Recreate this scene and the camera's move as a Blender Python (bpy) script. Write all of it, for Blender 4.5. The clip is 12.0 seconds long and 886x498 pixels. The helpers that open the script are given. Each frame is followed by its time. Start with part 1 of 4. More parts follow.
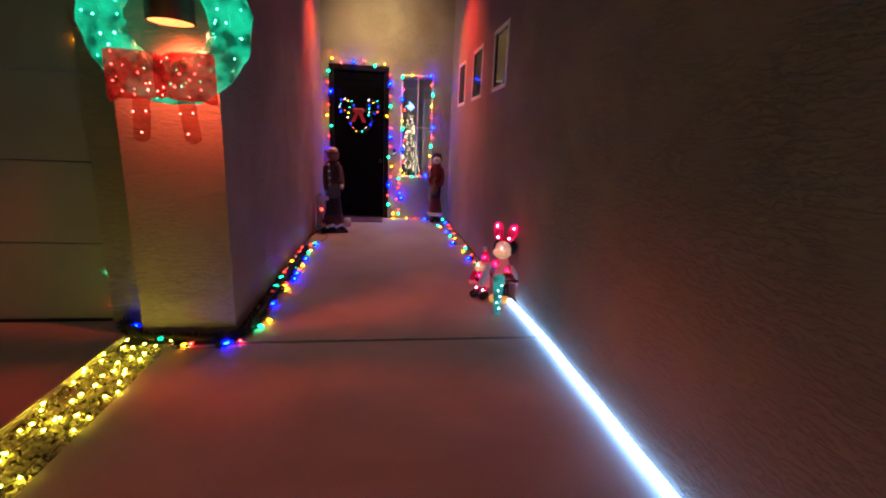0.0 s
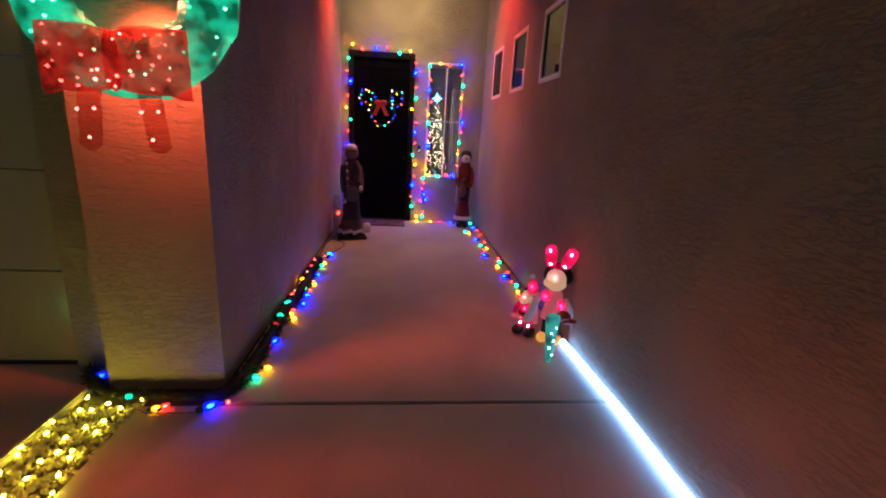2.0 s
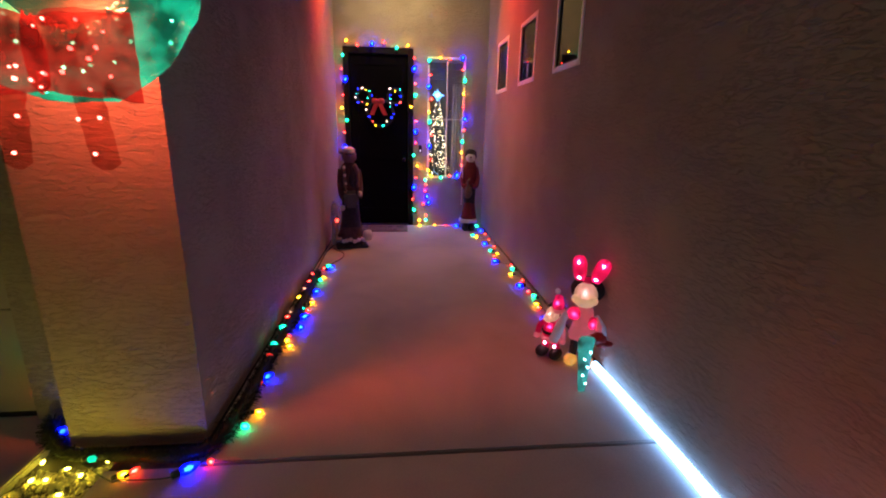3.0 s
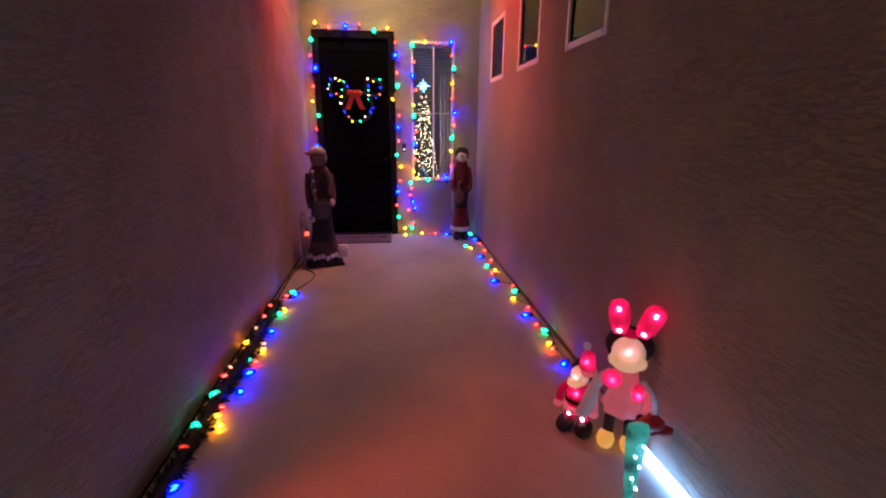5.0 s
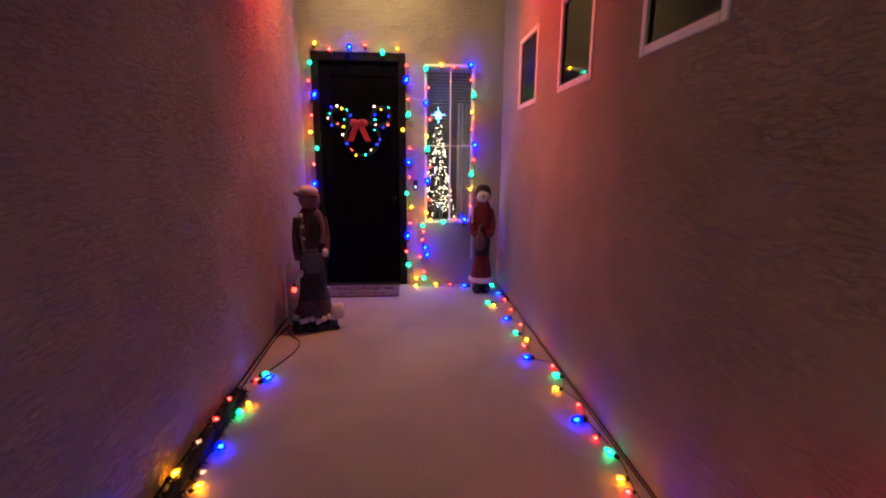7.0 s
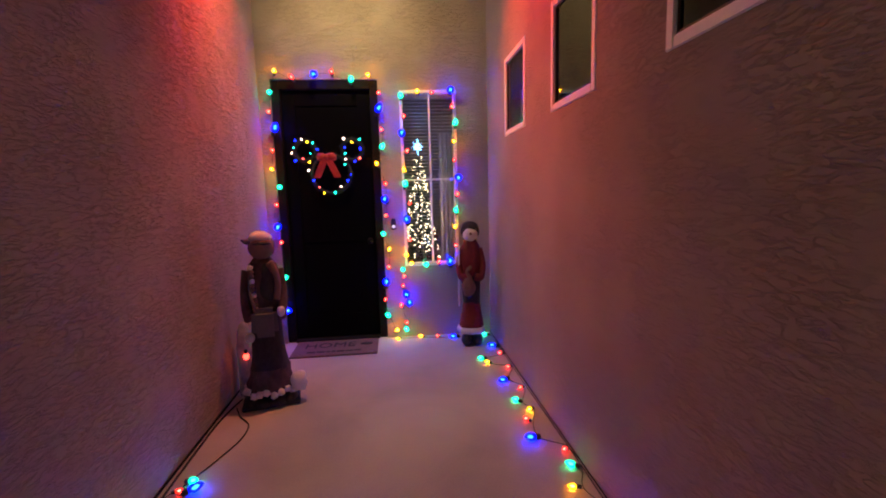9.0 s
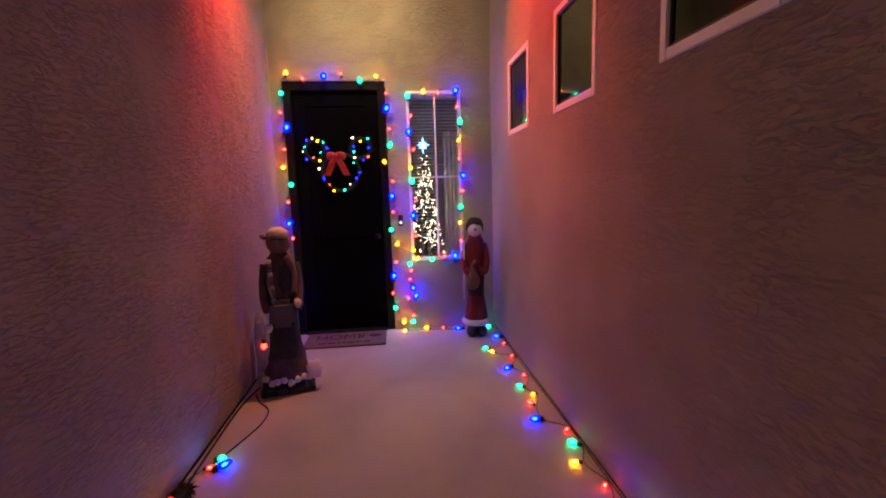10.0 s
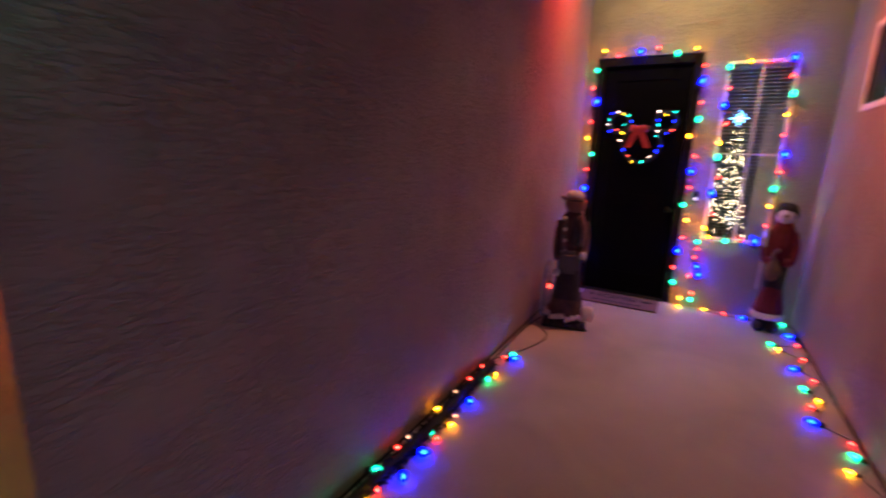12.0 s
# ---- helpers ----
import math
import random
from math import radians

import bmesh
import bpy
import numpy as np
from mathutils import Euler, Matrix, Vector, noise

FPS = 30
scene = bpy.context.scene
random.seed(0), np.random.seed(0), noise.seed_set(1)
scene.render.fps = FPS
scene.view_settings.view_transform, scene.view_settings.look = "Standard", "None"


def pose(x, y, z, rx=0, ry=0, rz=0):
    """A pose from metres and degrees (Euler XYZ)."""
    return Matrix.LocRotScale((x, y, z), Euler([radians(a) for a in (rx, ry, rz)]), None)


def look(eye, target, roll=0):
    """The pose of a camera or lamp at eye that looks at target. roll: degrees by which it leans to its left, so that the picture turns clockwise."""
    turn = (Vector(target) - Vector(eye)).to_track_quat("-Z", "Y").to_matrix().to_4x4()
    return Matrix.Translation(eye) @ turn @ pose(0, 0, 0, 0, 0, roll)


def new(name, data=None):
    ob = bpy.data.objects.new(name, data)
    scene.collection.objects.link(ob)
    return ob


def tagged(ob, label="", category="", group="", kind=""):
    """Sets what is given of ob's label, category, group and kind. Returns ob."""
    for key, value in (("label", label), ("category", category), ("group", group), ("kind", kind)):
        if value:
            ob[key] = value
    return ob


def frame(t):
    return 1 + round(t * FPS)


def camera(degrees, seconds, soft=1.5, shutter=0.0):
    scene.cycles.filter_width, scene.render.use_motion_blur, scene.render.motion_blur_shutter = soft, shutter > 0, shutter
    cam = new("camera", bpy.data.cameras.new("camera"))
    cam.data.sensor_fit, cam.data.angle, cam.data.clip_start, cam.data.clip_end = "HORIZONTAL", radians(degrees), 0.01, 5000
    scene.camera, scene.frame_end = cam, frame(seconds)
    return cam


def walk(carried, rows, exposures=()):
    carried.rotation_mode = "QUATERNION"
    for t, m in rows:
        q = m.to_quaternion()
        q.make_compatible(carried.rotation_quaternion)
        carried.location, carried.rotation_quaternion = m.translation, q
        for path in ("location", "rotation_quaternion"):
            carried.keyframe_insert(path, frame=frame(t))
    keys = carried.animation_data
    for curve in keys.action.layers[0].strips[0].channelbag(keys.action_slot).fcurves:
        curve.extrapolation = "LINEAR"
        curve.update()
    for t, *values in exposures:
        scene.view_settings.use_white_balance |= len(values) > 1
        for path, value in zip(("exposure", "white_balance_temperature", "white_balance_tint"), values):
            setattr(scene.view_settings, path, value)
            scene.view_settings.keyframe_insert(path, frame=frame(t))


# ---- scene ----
cam = camera(90.2, 12.0, soft=1.9, shutter=0.5)
PATH = [
    (0, (0.03, 0.246, 1.329), (0.31, 2.171, 0.862), 2.5),
    (0.5, (0.077, 0.417, 1.319), (0.299, 2.345, 0.838), 3.2),
    (1, (0.018, 0.691, 1.348), (0.222, 2.618, 0.854), 3.5),
    (1.5, (-0.038, 0.853, 1.417), (0.161, 2.778, 0.912), 3.8),
    (2, (-0.025, 0.984, 1.407), (0.175, 2.908, 0.897), 3.1),
    (2.5, (0.006, 1.177, 1.421), (0.199, 3.099, 0.904), 1.4),
    (3, (-0.057, 1.374, 1.411), (0.137, 3.296, 0.892), 1.2),
    (5, (0.059, 2.176, 1.408), (0.288, 4.09, 0.872), 0.4),
    (5.5, (0.031, 2.415, 1.426), (0.251, 4.329, 0.888), 0.6),
    (6, (0.102, 2.653, 1.415), (0.311, 4.569, 0.882), 0.6),
    (6.5, (0.148, 2.85, 1.431), (0.334, 4.78, 0.938), 0.4),
    (7, (0.131, 3.079, 1.419), (0.299, 5.032, 1.021), 0.4),
    (7.5, (0.108, 3.288, 1.431), (0.325, 5.249, 1.1), 0.5),
    (8.3, (0.18, 3.54, 1.428), (0.395, 5.507, 1.14), -0.5),
    (8.9, (0.26, 3.665, 1.428), (0.468, 5.637, 1.172), -1.4),
    (9.3, (0.282, 3.655, 1.43), (0.488, 5.629, 1.186), -1.8),
    (9.5, (0.259, 3.619, 1.433), (0.467, 5.592, 1.184), -1.7),
    (10, (0.192, 3.509, 1.434), (0.401, 5.48, 1.168), -1.7),
    (10.5, (0.113, 3.373, 1.437), (0.364, 5.334, 1.139), -0.4),
    (11, (0.139, 3.244, 1.447), (0.295, 5.212, 1.128), 0.9),
    (11.2, (0.175, 3.17, 1.437), (0.126, 5.14, 1.108), 1.4),
    (11.5, (0.227, 3.065, 1.432), (-0.2, 4.985, 1.076), 2.0),
    (11.6, (0.24, 3.025, 1.444), (-0.318, 4.908, 1.070), 1.9),
    (12, (0.205, 2.905, 1.475), (-0.742, 4.615, 1.052), 2.0),
]
walk(cam, [(t, look(eye, target, roll)) for t, eye, target, roll in PATH], [(0, 0.6), (12, 0.6)])

# ---------------------------------------------------------------- night sky and lamps
LEFT_X, RIGHT_X, FRONT_Y, PILLAR_Y, CEIL_Z = -0.938, 1.19, 8.0, 3.2, 3.75

night = bpy.data.worlds.new("night")
night.use_nodes = True
scene.world = night
sky = night.node_tree.nodes["Background"]
sky.inputs["Color"].default_value = (0.87, 0.90, 0.91, 1)
sky.inputs["Strength"].default_value = 0.0265


def lamp(name, kind, place, target, colour, watts, size=0.04, cone=150, blend=1.0):
    data = bpy.data.lights.new(name, kind)
    data.color, data.energy, data.shadow_soft_size = colour, watts, size
    if kind == "SPOT":
        data.spot_size, data.spot_blend = radians(cone), blend
    ob = new(name, data)
    ob.matrix_world = look(place, target)
    return ob


RED_GLOW, WARM_GLOW = (1.0, 0.06, 0.03), (1.0, 0.76, 0.34)
lamp("sconce_light", "SPOT", (-1.10, 3.05, 1.91), (-0.95, 2.75, 0), (1.0, 0.085, 0.037), 58, 0.05, 138, 0.45)
# added unseen pendant: red glass on its two sides, clear towards door and walk
PENDANT = (-0.12, 6.9, 3.42)
lamp("pendant_red_light", "SPOT", (PENDANT[0] - 0.02, PENDANT[1], PENDANT[2]), (LEFT_X, 7.05, 2.35), RED_GLOW, 108, 0.04, 90)
lamp("pendant_red_light", "SPOT", (PENDANT[0] + 0.02, PENDANT[1], PENDANT[2]), (RIGHT_X, 6.55, 2.35), RED_GLOW, 150, 0.04, 76, 0.9)
lamp("added_warm_light", "SPOT", (PENDANT[0], PENDANT[1] + 0.02, PENDANT[2]), (0.15, 8.0, 2.2), WARM_GLOW, 66, 0.04, 156)
# fill spot added to brighten the walk and the lower right wall
lamp("added_warm_light", "SPOT", (PENDANT[0], PENDANT[1] - 0.02, PENDANT[2]), (0.5, 4.9, 0.0), (1.0, 0.44, 0.26), 80, 0.04, 88)


# ---------------------------------------------------------------- materials
def surface(name, base, rough=0.6, metal=0.0, vary=0.12, fine=60.0, coarse=3.0, bump=0.15, relief=0.004,
            stretch=(1, 1, 1), glow=None, power=0.0, per_piece=0.0, spec=0.5, through_light=0.0):
    m = bpy.data.materials.new(name)
    m.use_nodes = True
    t = m.node_tree
    n, l = t.nodes, t.links
    b = n["Principled BSDF"]
    b.inputs["Roughness"].default_value = rough
    b.inputs["Metallic"].default_value = metal
    b.inputs["Specular IOR Level"].default_value = spec
    b.inputs["Base Color"].default_value = (*base, 1)
    if through_light:
        b.inputs["Transmission Weight"].default_value = through_light
    if vary or bump:
        co = n.new("ShaderNodeTexCoord")
        mp = n.new("ShaderNodeMapping")
        mp.inputs["Scale"].default_value = stretch
        l.new(co.outputs["Object"], mp.inputs["Vector"])
        a = n.new("ShaderNodeTexNoise")
        a.inputs["Scale"].default_value, a.inputs["Detail"].default_value = fine, 4
        c = n.new("ShaderNodeTexNoise")
        c.inputs["Scale"].default_value, c.inputs["Detail"].default_value = coarse, 5
        l.new(mp.outputs["Vector"], a.inputs["Vector"])
        l.new(co.outputs["Object"], c.inputs["Vector"])
        mix = n.new("ShaderNodeMath")
        mix.operation = "ADD"
        l.new(a.outputs["Fac"], mix.inputs[0])
        l.new(c.outputs["Fac"], mix.inputs[1])
        last = mix
        if per_piece:
            oi = n.new("ShaderNodeObjectInfo")
            mul = n.new("ShaderNodeMath")
            mul.operation = "MULTIPLY_ADD"
            mul.inputs[1].default_value = per_piece
            l.new(oi.outputs["Random"], mul.inputs[0])
            l.new(mix.outputs[0], mul.inputs[2])
            last = mul
        ramp = n.new("ShaderNodeMapRange")
        ramp.inputs["From Min"].default_value, ramp.inputs["From Max"].default_value = 0.6, 1.4
        ramp.inputs["To Min"].default_value, ramp.inputs["To Max"].default_value = 1 - vary, 1 + vary
        l.new(last.outputs[0], ramp.inputs["Value"])
        tint = n.new("ShaderNodeVectorMath")
        tint.operation = "SCALE"
        tint.inputs[0].default_value = base
        l.new(ramp.outputs["Result"], tint.inputs["Scale"])
        l.new(tint.outputs["Vector"], b.inputs["Base Color"])
        if bump:
            bp = n.new("ShaderNodeBump")
            bp.inputs["Strength"].default_value, bp.inputs["Distance"].default_value = bump, relief
            l.new(a.outputs["Fac"], bp.inputs["Height"])
            l.new(bp.outputs["Normal"], b.inputs["Normal"])
    if glow:
        b.inputs["Emission Color"].default_value = (*glow, 1)
        b.inputs["Emission Strength"].default_value = power
    return m


def stucco_material():
    """Hand-trowelled stucco: ragged level ridges over a sandy grain, with weather stains."""
    m = bpy.data.materials.new("trowelled_stucco")
    m.use_nodes = True
    t = m.node_tree
    n, l = t.nodes, t.links
    b = n["Principled BSDF"]
    b.inputs["Roughness"].default_value = 0.92
    b.inputs["Specular IOR Level"].default_value = 0.2
    geo = n.new("ShaderNodeNewGeometry")
    mp = n.new("ShaderNodeMapping")
    mp.inputs["Scale"].default_value = (1.0, 1.0, 3.9)
    l.new(geo.outputs["Position"], mp.inputs["Vector"])
    ridge = n.new("ShaderNodeTexNoise")
    ridge.inputs["Scale"].default_value, ridge.inputs["Detail"].default_value = 14.0, 6
    ridge.inputs["Roughness"].default_value, ridge.inputs["Distortion"].default_value = 0.62, 0.6
    l.new(mp.outputs["Vector"], ridge.inputs["Vector"])
    edge_of_stroke = n.new("ShaderNodeMapRange")
    edge_of_stroke.interpolation_type = "SMOOTHSTEP"
    edge_of_stroke.inputs["From Min"].default_value, edge_of_stroke.inputs["From Max"].default_value = 0.45, 0.56
    l.new(ridge.outputs["Fac"], edge_of_stroke.inputs["Value"])
    patch = n.new("ShaderNodeTexNoise")
    patch.inputs["Scale"].default_value, patch.inputs["Detail"].default_value = 3.2, 3
    l.new(geo.outputs["Position"], patch.inputs["Vector"])
    amount = n.new("ShaderNodeMapRange")
    amount.inputs["From Min"].default_value, amount.inputs["From Max"].default_value = 0.30, 0.58
    l.new(patch.outputs["Fac"], amount.inputs["Value"])
    step = n.new("ShaderNodeMath")
    step.operation = "MULTIPLY"
    l.new(edge_of_stroke.outputs["Result"], step.inputs[0])
    l.new(amount.outputs["Result"], step.inputs[1])
    grain = n.new("ShaderNodeTexNoise")
    grain.inputs["Scale"].default_value, grain.inputs["Detail"].default_value = 140, 3
    l.new(geo.outputs["Position"], grain.inputs["Vector"])
    stain = n.new("ShaderNodeTexNoise")
    stain.inputs["Scale"].default_value, stain.inputs["Detail"].default_value = 1.1, 6
    l.new(geo.outputs["Position"], stain.inputs["Vector"])
    add = n.new("ShaderNodeMath")
    add.operation = "MULTIPLY_ADD"
    add.inputs[1].default_value = 0.22
    l.new(grain.outputs["Fac"], add.inputs[0])
    l.new(step.outputs[0], add.inputs[2])
    bp = n.new("ShaderNodeBump")
    bp.inputs["Strength"].default_value, bp.inputs["Distance"].default_value = 0.75, 0.0076
    l.new(add.outputs[0], bp.inputs["Height"])
    l.new(bp.outputs["Normal"], b.inputs["Normal"])
    ramp = n.new("ShaderNodeValToRGB")
    ramp.color_ramp.elements[0].position, ramp.color_ramp.elements[1].position = 0.3, 0.72
    ramp.color_ramp.elements[0].color = (0.30, 0.25, 0.205, 1)
    ramp.color_ramp.elements[1].color = (0.39, 0.332, 0.28, 1)
    l.new(stain.outputs["Fac"], ramp.inputs["Fac"])
    l.new(ramp.outputs["Color"], b.inputs["Base Color"])
    return m


def concrete_material(name, dark, light):
    m = bpy.data.materials.new(name)
    m.use_nodes = True
    t = m.node_tree
    n, l = t.nodes, t.links
    b = n["Principled BSDF"]
    b.inputs["Specular IOR Level"].default_value = 0.35
    geo = n.new("ShaderNodeNewGeometry")
    big = n.new("ShaderNodeTexNoise")
    big.inputs["Scale"].default_value, big.inputs["Detail"].default_value = 1.3, 7
    big.inputs["Distortion"].default_value = 0.6
    fine = n.new("ShaderNodeTexNoise")
    fine.inputs["Scale"].default_value, fine.inputs["Detail"].default_value = 95, 4
    l.new(geo.outputs["Position"], big.inputs["Vector"])
    l.new(geo.outputs["Position"], fine.inputs["Vector"])
    mx = n.new("ShaderNodeMath")
    mx.operation = "MULTIPLY_ADD"
    mx.inputs[1].default_value = 0.3
    l.new(fine.outputs["Fac"], mx.inputs[0])
    l.new(big.outputs["Fac"], mx.inputs[2])
    ramp = n.new("ShaderNodeValToRGB")
    ramp.color_ramp.elements[0].position, ramp.color_ramp.elements[1].position = 0.45, 0.85
    ramp.color_ramp.elements[0].color, ramp.color_ramp.elements[1].color = (*dark, 1), (*light, 1)
    l.new(mx.outputs[0], ramp.inputs["Fac"])
    l.new(ramp.outputs["Color"], b.inputs["Base Color"])
    rr = n.new("ShaderNodeMapRange")
    rr.inputs["To Min"].default_value, rr.inputs["To Max"].default_value = 0.5, 0.8
    l.new(big.outputs["Fac"], rr.inputs["Value"])
    l.new(rr.outputs["Result"], b.inputs["Roughness"])
    bp = n.new("ShaderNodeBump")
    bp.inputs["Strength"].default_value, bp.inputs["Distance"].default_value = 0.25, 0.002
    l.new(fine.outputs["Fac"], bp.inputs["Height"])
    l.new(bp.outputs["Normal"], b.inputs["Normal"])
    return m


def lit(name, colour, power, body=None):
    return surface(name, body or colour, 0.3, vary=0, bump=0, glow=colour, power=power)


def tinted_glass(name, colour, power):
    """The coloured glass of a bulb: half see-through, glowing with the filament's light."""
    m = surface(name, colour, 0.25, vary=0, bump=0, glow=colour, power=power)
    n, l = m.node_tree.nodes, m.node_tree.links
    tr = n.new("ShaderNodeBsdfTransparent")
    tr.inputs["Color"].default_value = (*[0.25 + 0.75 * c for c in colour], 1)
    mx = n.new("ShaderNodeMixShader")
    mx.inputs["Fac"].default_value = 0.55
    l.new(n["Principled BSDF"].outputs["BSDF"], mx.inputs[1])
    l.new(tr.outputs["BSDF"], mx.inputs[2])
    l.new(mx.outputs["Shader"], n["Material Output"].inputs["Surface"])
    return m


def pane_material(name, tint=(0.9, 0.93, 0.95), clear=0.9):
    """Thin window glass: mostly see-through, with a real mirror sheen."""
    m = bpy.data.materials.new(name)
    m.use_nodes = True
    n, l = m.node_tree.nodes, m.node_tree.links
    n.remove(n["Principled BSDF"])
    tr = n.new("ShaderNodeBsdfTransparent")
    tr.inputs["Color"].default_value = (*tint, 1)
    gl = n.new("ShaderNodeBsdfGlossy")
    gl.inputs["Roughness"].default_value = 0.0
    fr = n.new("ShaderNodeFresnel")
    fr.inputs["IOR"].default_value = 1.6
    mx = n.new("ShaderNodeMixShader")
    l.new(fr.outputs["Fac"], mx.inputs["Fac"])
    l.new(tr.outputs["BSDF"], mx.inputs[1])
    l.new(gl.outputs["BSDF"], mx.inputs[2])
    l.new(mx.outputs["Shader"], n["Material Output"].inputs["Surface"])
    return m


def film_material(name, colour, clear, glow, power):
    """Crinkled see-through plastic film; the light of lamps inside it is put in as emission."""
    m = surface(name, colour, 0.18, vary=0.35, fine=22, coarse=9, bump=0.7, relief=0.02, glow=glow, power=power)
    n, l = m.node_tree.nodes, m.node_tree.links
    b = n["Principled BSDF"]
    tr = n.new("ShaderNodeBsdfTransparent")
    tr.inputs["Color"].default_value = (*[0.4 + 0.6 * c for c in colour], 1)
    no = n.new("ShaderNodeTexNoise")
    no.inputs["Scale"].default_value, no.inputs["Detail"].default_value = 9, 2
    co = n.new("ShaderNodeTexCoord")
    l.new(co.outputs["Object"], no.inputs["Vector"])
    mr = n.new("ShaderNodeMapRange")
    mr.inputs["From Min"].default_value, mr.inputs["From Max"].default_value = 0.35, 0.65
    mr.inputs["To Min"].default_value, mr.inputs["To Max"].default_value = clear - 0.25, clear + 0.25
    l.new(no.outputs["Fac"], mr.inputs["Value"])
    mx = n.new("ShaderNodeMixShader")
    l.new(mr.outputs["Result"], mx.inputs["Fac"])
    l.new(b.outputs["BSDF"], mx.inputs[1])
    l.new(tr.outputs["BSDF"], mx.inputs[2])
    l.new(mx.outputs["Shader"], n["Material Output"].inputs["Surface"])
    # lamp glow put into the film's own emission, in random noise patches
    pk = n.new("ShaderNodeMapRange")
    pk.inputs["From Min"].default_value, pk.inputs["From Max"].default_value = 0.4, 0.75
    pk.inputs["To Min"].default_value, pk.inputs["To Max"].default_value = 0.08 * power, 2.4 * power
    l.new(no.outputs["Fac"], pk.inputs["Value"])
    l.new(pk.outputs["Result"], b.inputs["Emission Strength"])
    return m


STUCCO = stucco_material()
WALK = concrete_material("walkway_concrete", (0.38, 0.34, 0.31), (0.54, 0.49, 0.45))
DRIVE = concrete_material("driveway_concrete", (0.34, 0.31, 0.29), (0.46, 0.42, 0.39))
ASPHALT = surface("street_asphalt", (0.05, 0.05, 0.052), 0.9, fine=80, bump=0.4)
WHITE = surface("white_vinyl", (0.85, 0.84, 0.81), 0.4, vary=0.06, fine=30, bump=0.05)
CEILING = surface("ceiling_paint", (0.55, 0.48, 0.40), 0.9, fine=90, bump=0.2)
DOOR = surface("dark_door_paint", (0.0028, 0.0024, 0.0024), 0.5, vary=0.2, fine=40, coarse=2, bump=0.08, stretch=(1, 1, 0.1), spec=0.03)
JAMB = surface("dark_jamb_paint", (0.008, 0.006, 0.006), 0.5, vary=0.2, fine=40, coarse=4, bump=0.1, spec=0.1)
GARAGE = surface("garage_door_paint", (0.34, 0.31, 0.28), 0.55, vary=0.12, fine=120, coarse=2, bump=0.2, relief=0.002)
RUBBER = surface("black_rubber", (0.012, 0.012, 0.012), 0.7, fine=40, bump=0.1)
BRONZE = surface("bronze_metal", (0.05, 0.045, 0.04), 0.45, 0.7, fine=60, bump=0.05)
CORD = surface("dark_green_cord", (0.010, 0.020, 0.012), 0.5, vary=0.1, bump=0)
NEEDLE = surface("dark_garland_needles", (0.004, 0.006, 0.004), 0.7, vary=0.4, fine=50, bump=0)
PEBBLE = surface("tan_pebble", (0.42, 0.36, 0.24), 0.75, vary=0.45, fine=25, coarse=12, bump=0.2)
EDGE = surface("pale_concrete_edge", (0.50, 0.46, 0.38), 0.85, fine=70, bump=0.2)
SOIL = surface("dark_gravel_bed", (0.10, 0.085, 0.06), 0.95, fine=40, bump=0.5, relief=0.01)
MAT_FIBRE = surface("doormat_fibre", (0.17, 0.105, 0.085), 0.95, vary=0.25, fine=220, coarse=8, bump=0.6)
MAT_INK = surface("doormat_ink", (0.03, 0.022, 0.02), 0.95, vary=0.2, fine=200, bump=0.4)
ROOM = surface("interior_paint", (0.50, 0.47, 0.42), 0.9, fine=40, bump=0.05)
SLAT = surface("blind_slat", (0.80, 0.81, 0.82), 0.5, vary=0.05, bump=0)
FIR = surface("fir_needles", (0.03, 0.06, 0.03), 0.7, vary=0.4, fine=40, bump=0)
RIBBON = surface("red_ribbon", (0.42, 0.03, 0.03), 0.5, vary=0.25, fine=60, bump=0.2)
GLASS = pane_material("window_glass")
DARK_PANE = pane_material("shaded_glass", (0.08, 0.095, 0.10))

HUES = {"r": (1.0, 0.05, 0.03), "g": (0.004, 1.0, 0.55), "b": (0.0006, 0.004, 1.0), "y": (1.0, 0.52, 0.01), "c": (1.0, 0.6, 0.4)}
NAMES = {"r": "red", "g": "green", "b": "blue", "y": "yellow", "c": "clear"}
POWER = {"r": 40, "g": 24, "b": 115, "y": 85, "c": 6}
CORE = {"r": (1.0, 0.12, 0.09), "g": (0.06, 1.0, 0.6), "b": (0.005, 0.045, 1.0), "y": (1.0, 0.55, 0.04), "c": (1.0, 0.66, 0.5)}
LAMP = {k: lit(NAMES[k] + "_bulb_filament", CORE[k], POWER[k]) for k in HUES}
GLOW = {k: tinted_glass(NAMES[k] + "_bulb_glass", HUES[k], {"r": 1.3, "g": 1.8, "b": 4.5, "y": 1.6, "c": 0.25}[k]) for k in HUES}
MINI = {k: lit(NAMES[k] + "_mini_bulb", HUES[k], {"r": 12, "g": 8, "b": 26, "y": 10, "c": 8}[k]) for k in HUES}
MINI_YELLOW = lit("warm_yellow_mini_bulb", (0.92, 0.80, 0.05), 40)
MINI_WARM = lit("warm_white_mini_bulb", (1.0, 0.76, 0.42), 9)
MINI_GREEN = lit("green_film_bulb", (0.1, 1.0, 0.55), 12)
MINI_RED = lit("red_film_bulb", (1.0, 0.13, 0.10), 8)
TUBE = lit("cool_white_led_tube", (0.25, 0.51, 1.0), 4.6)


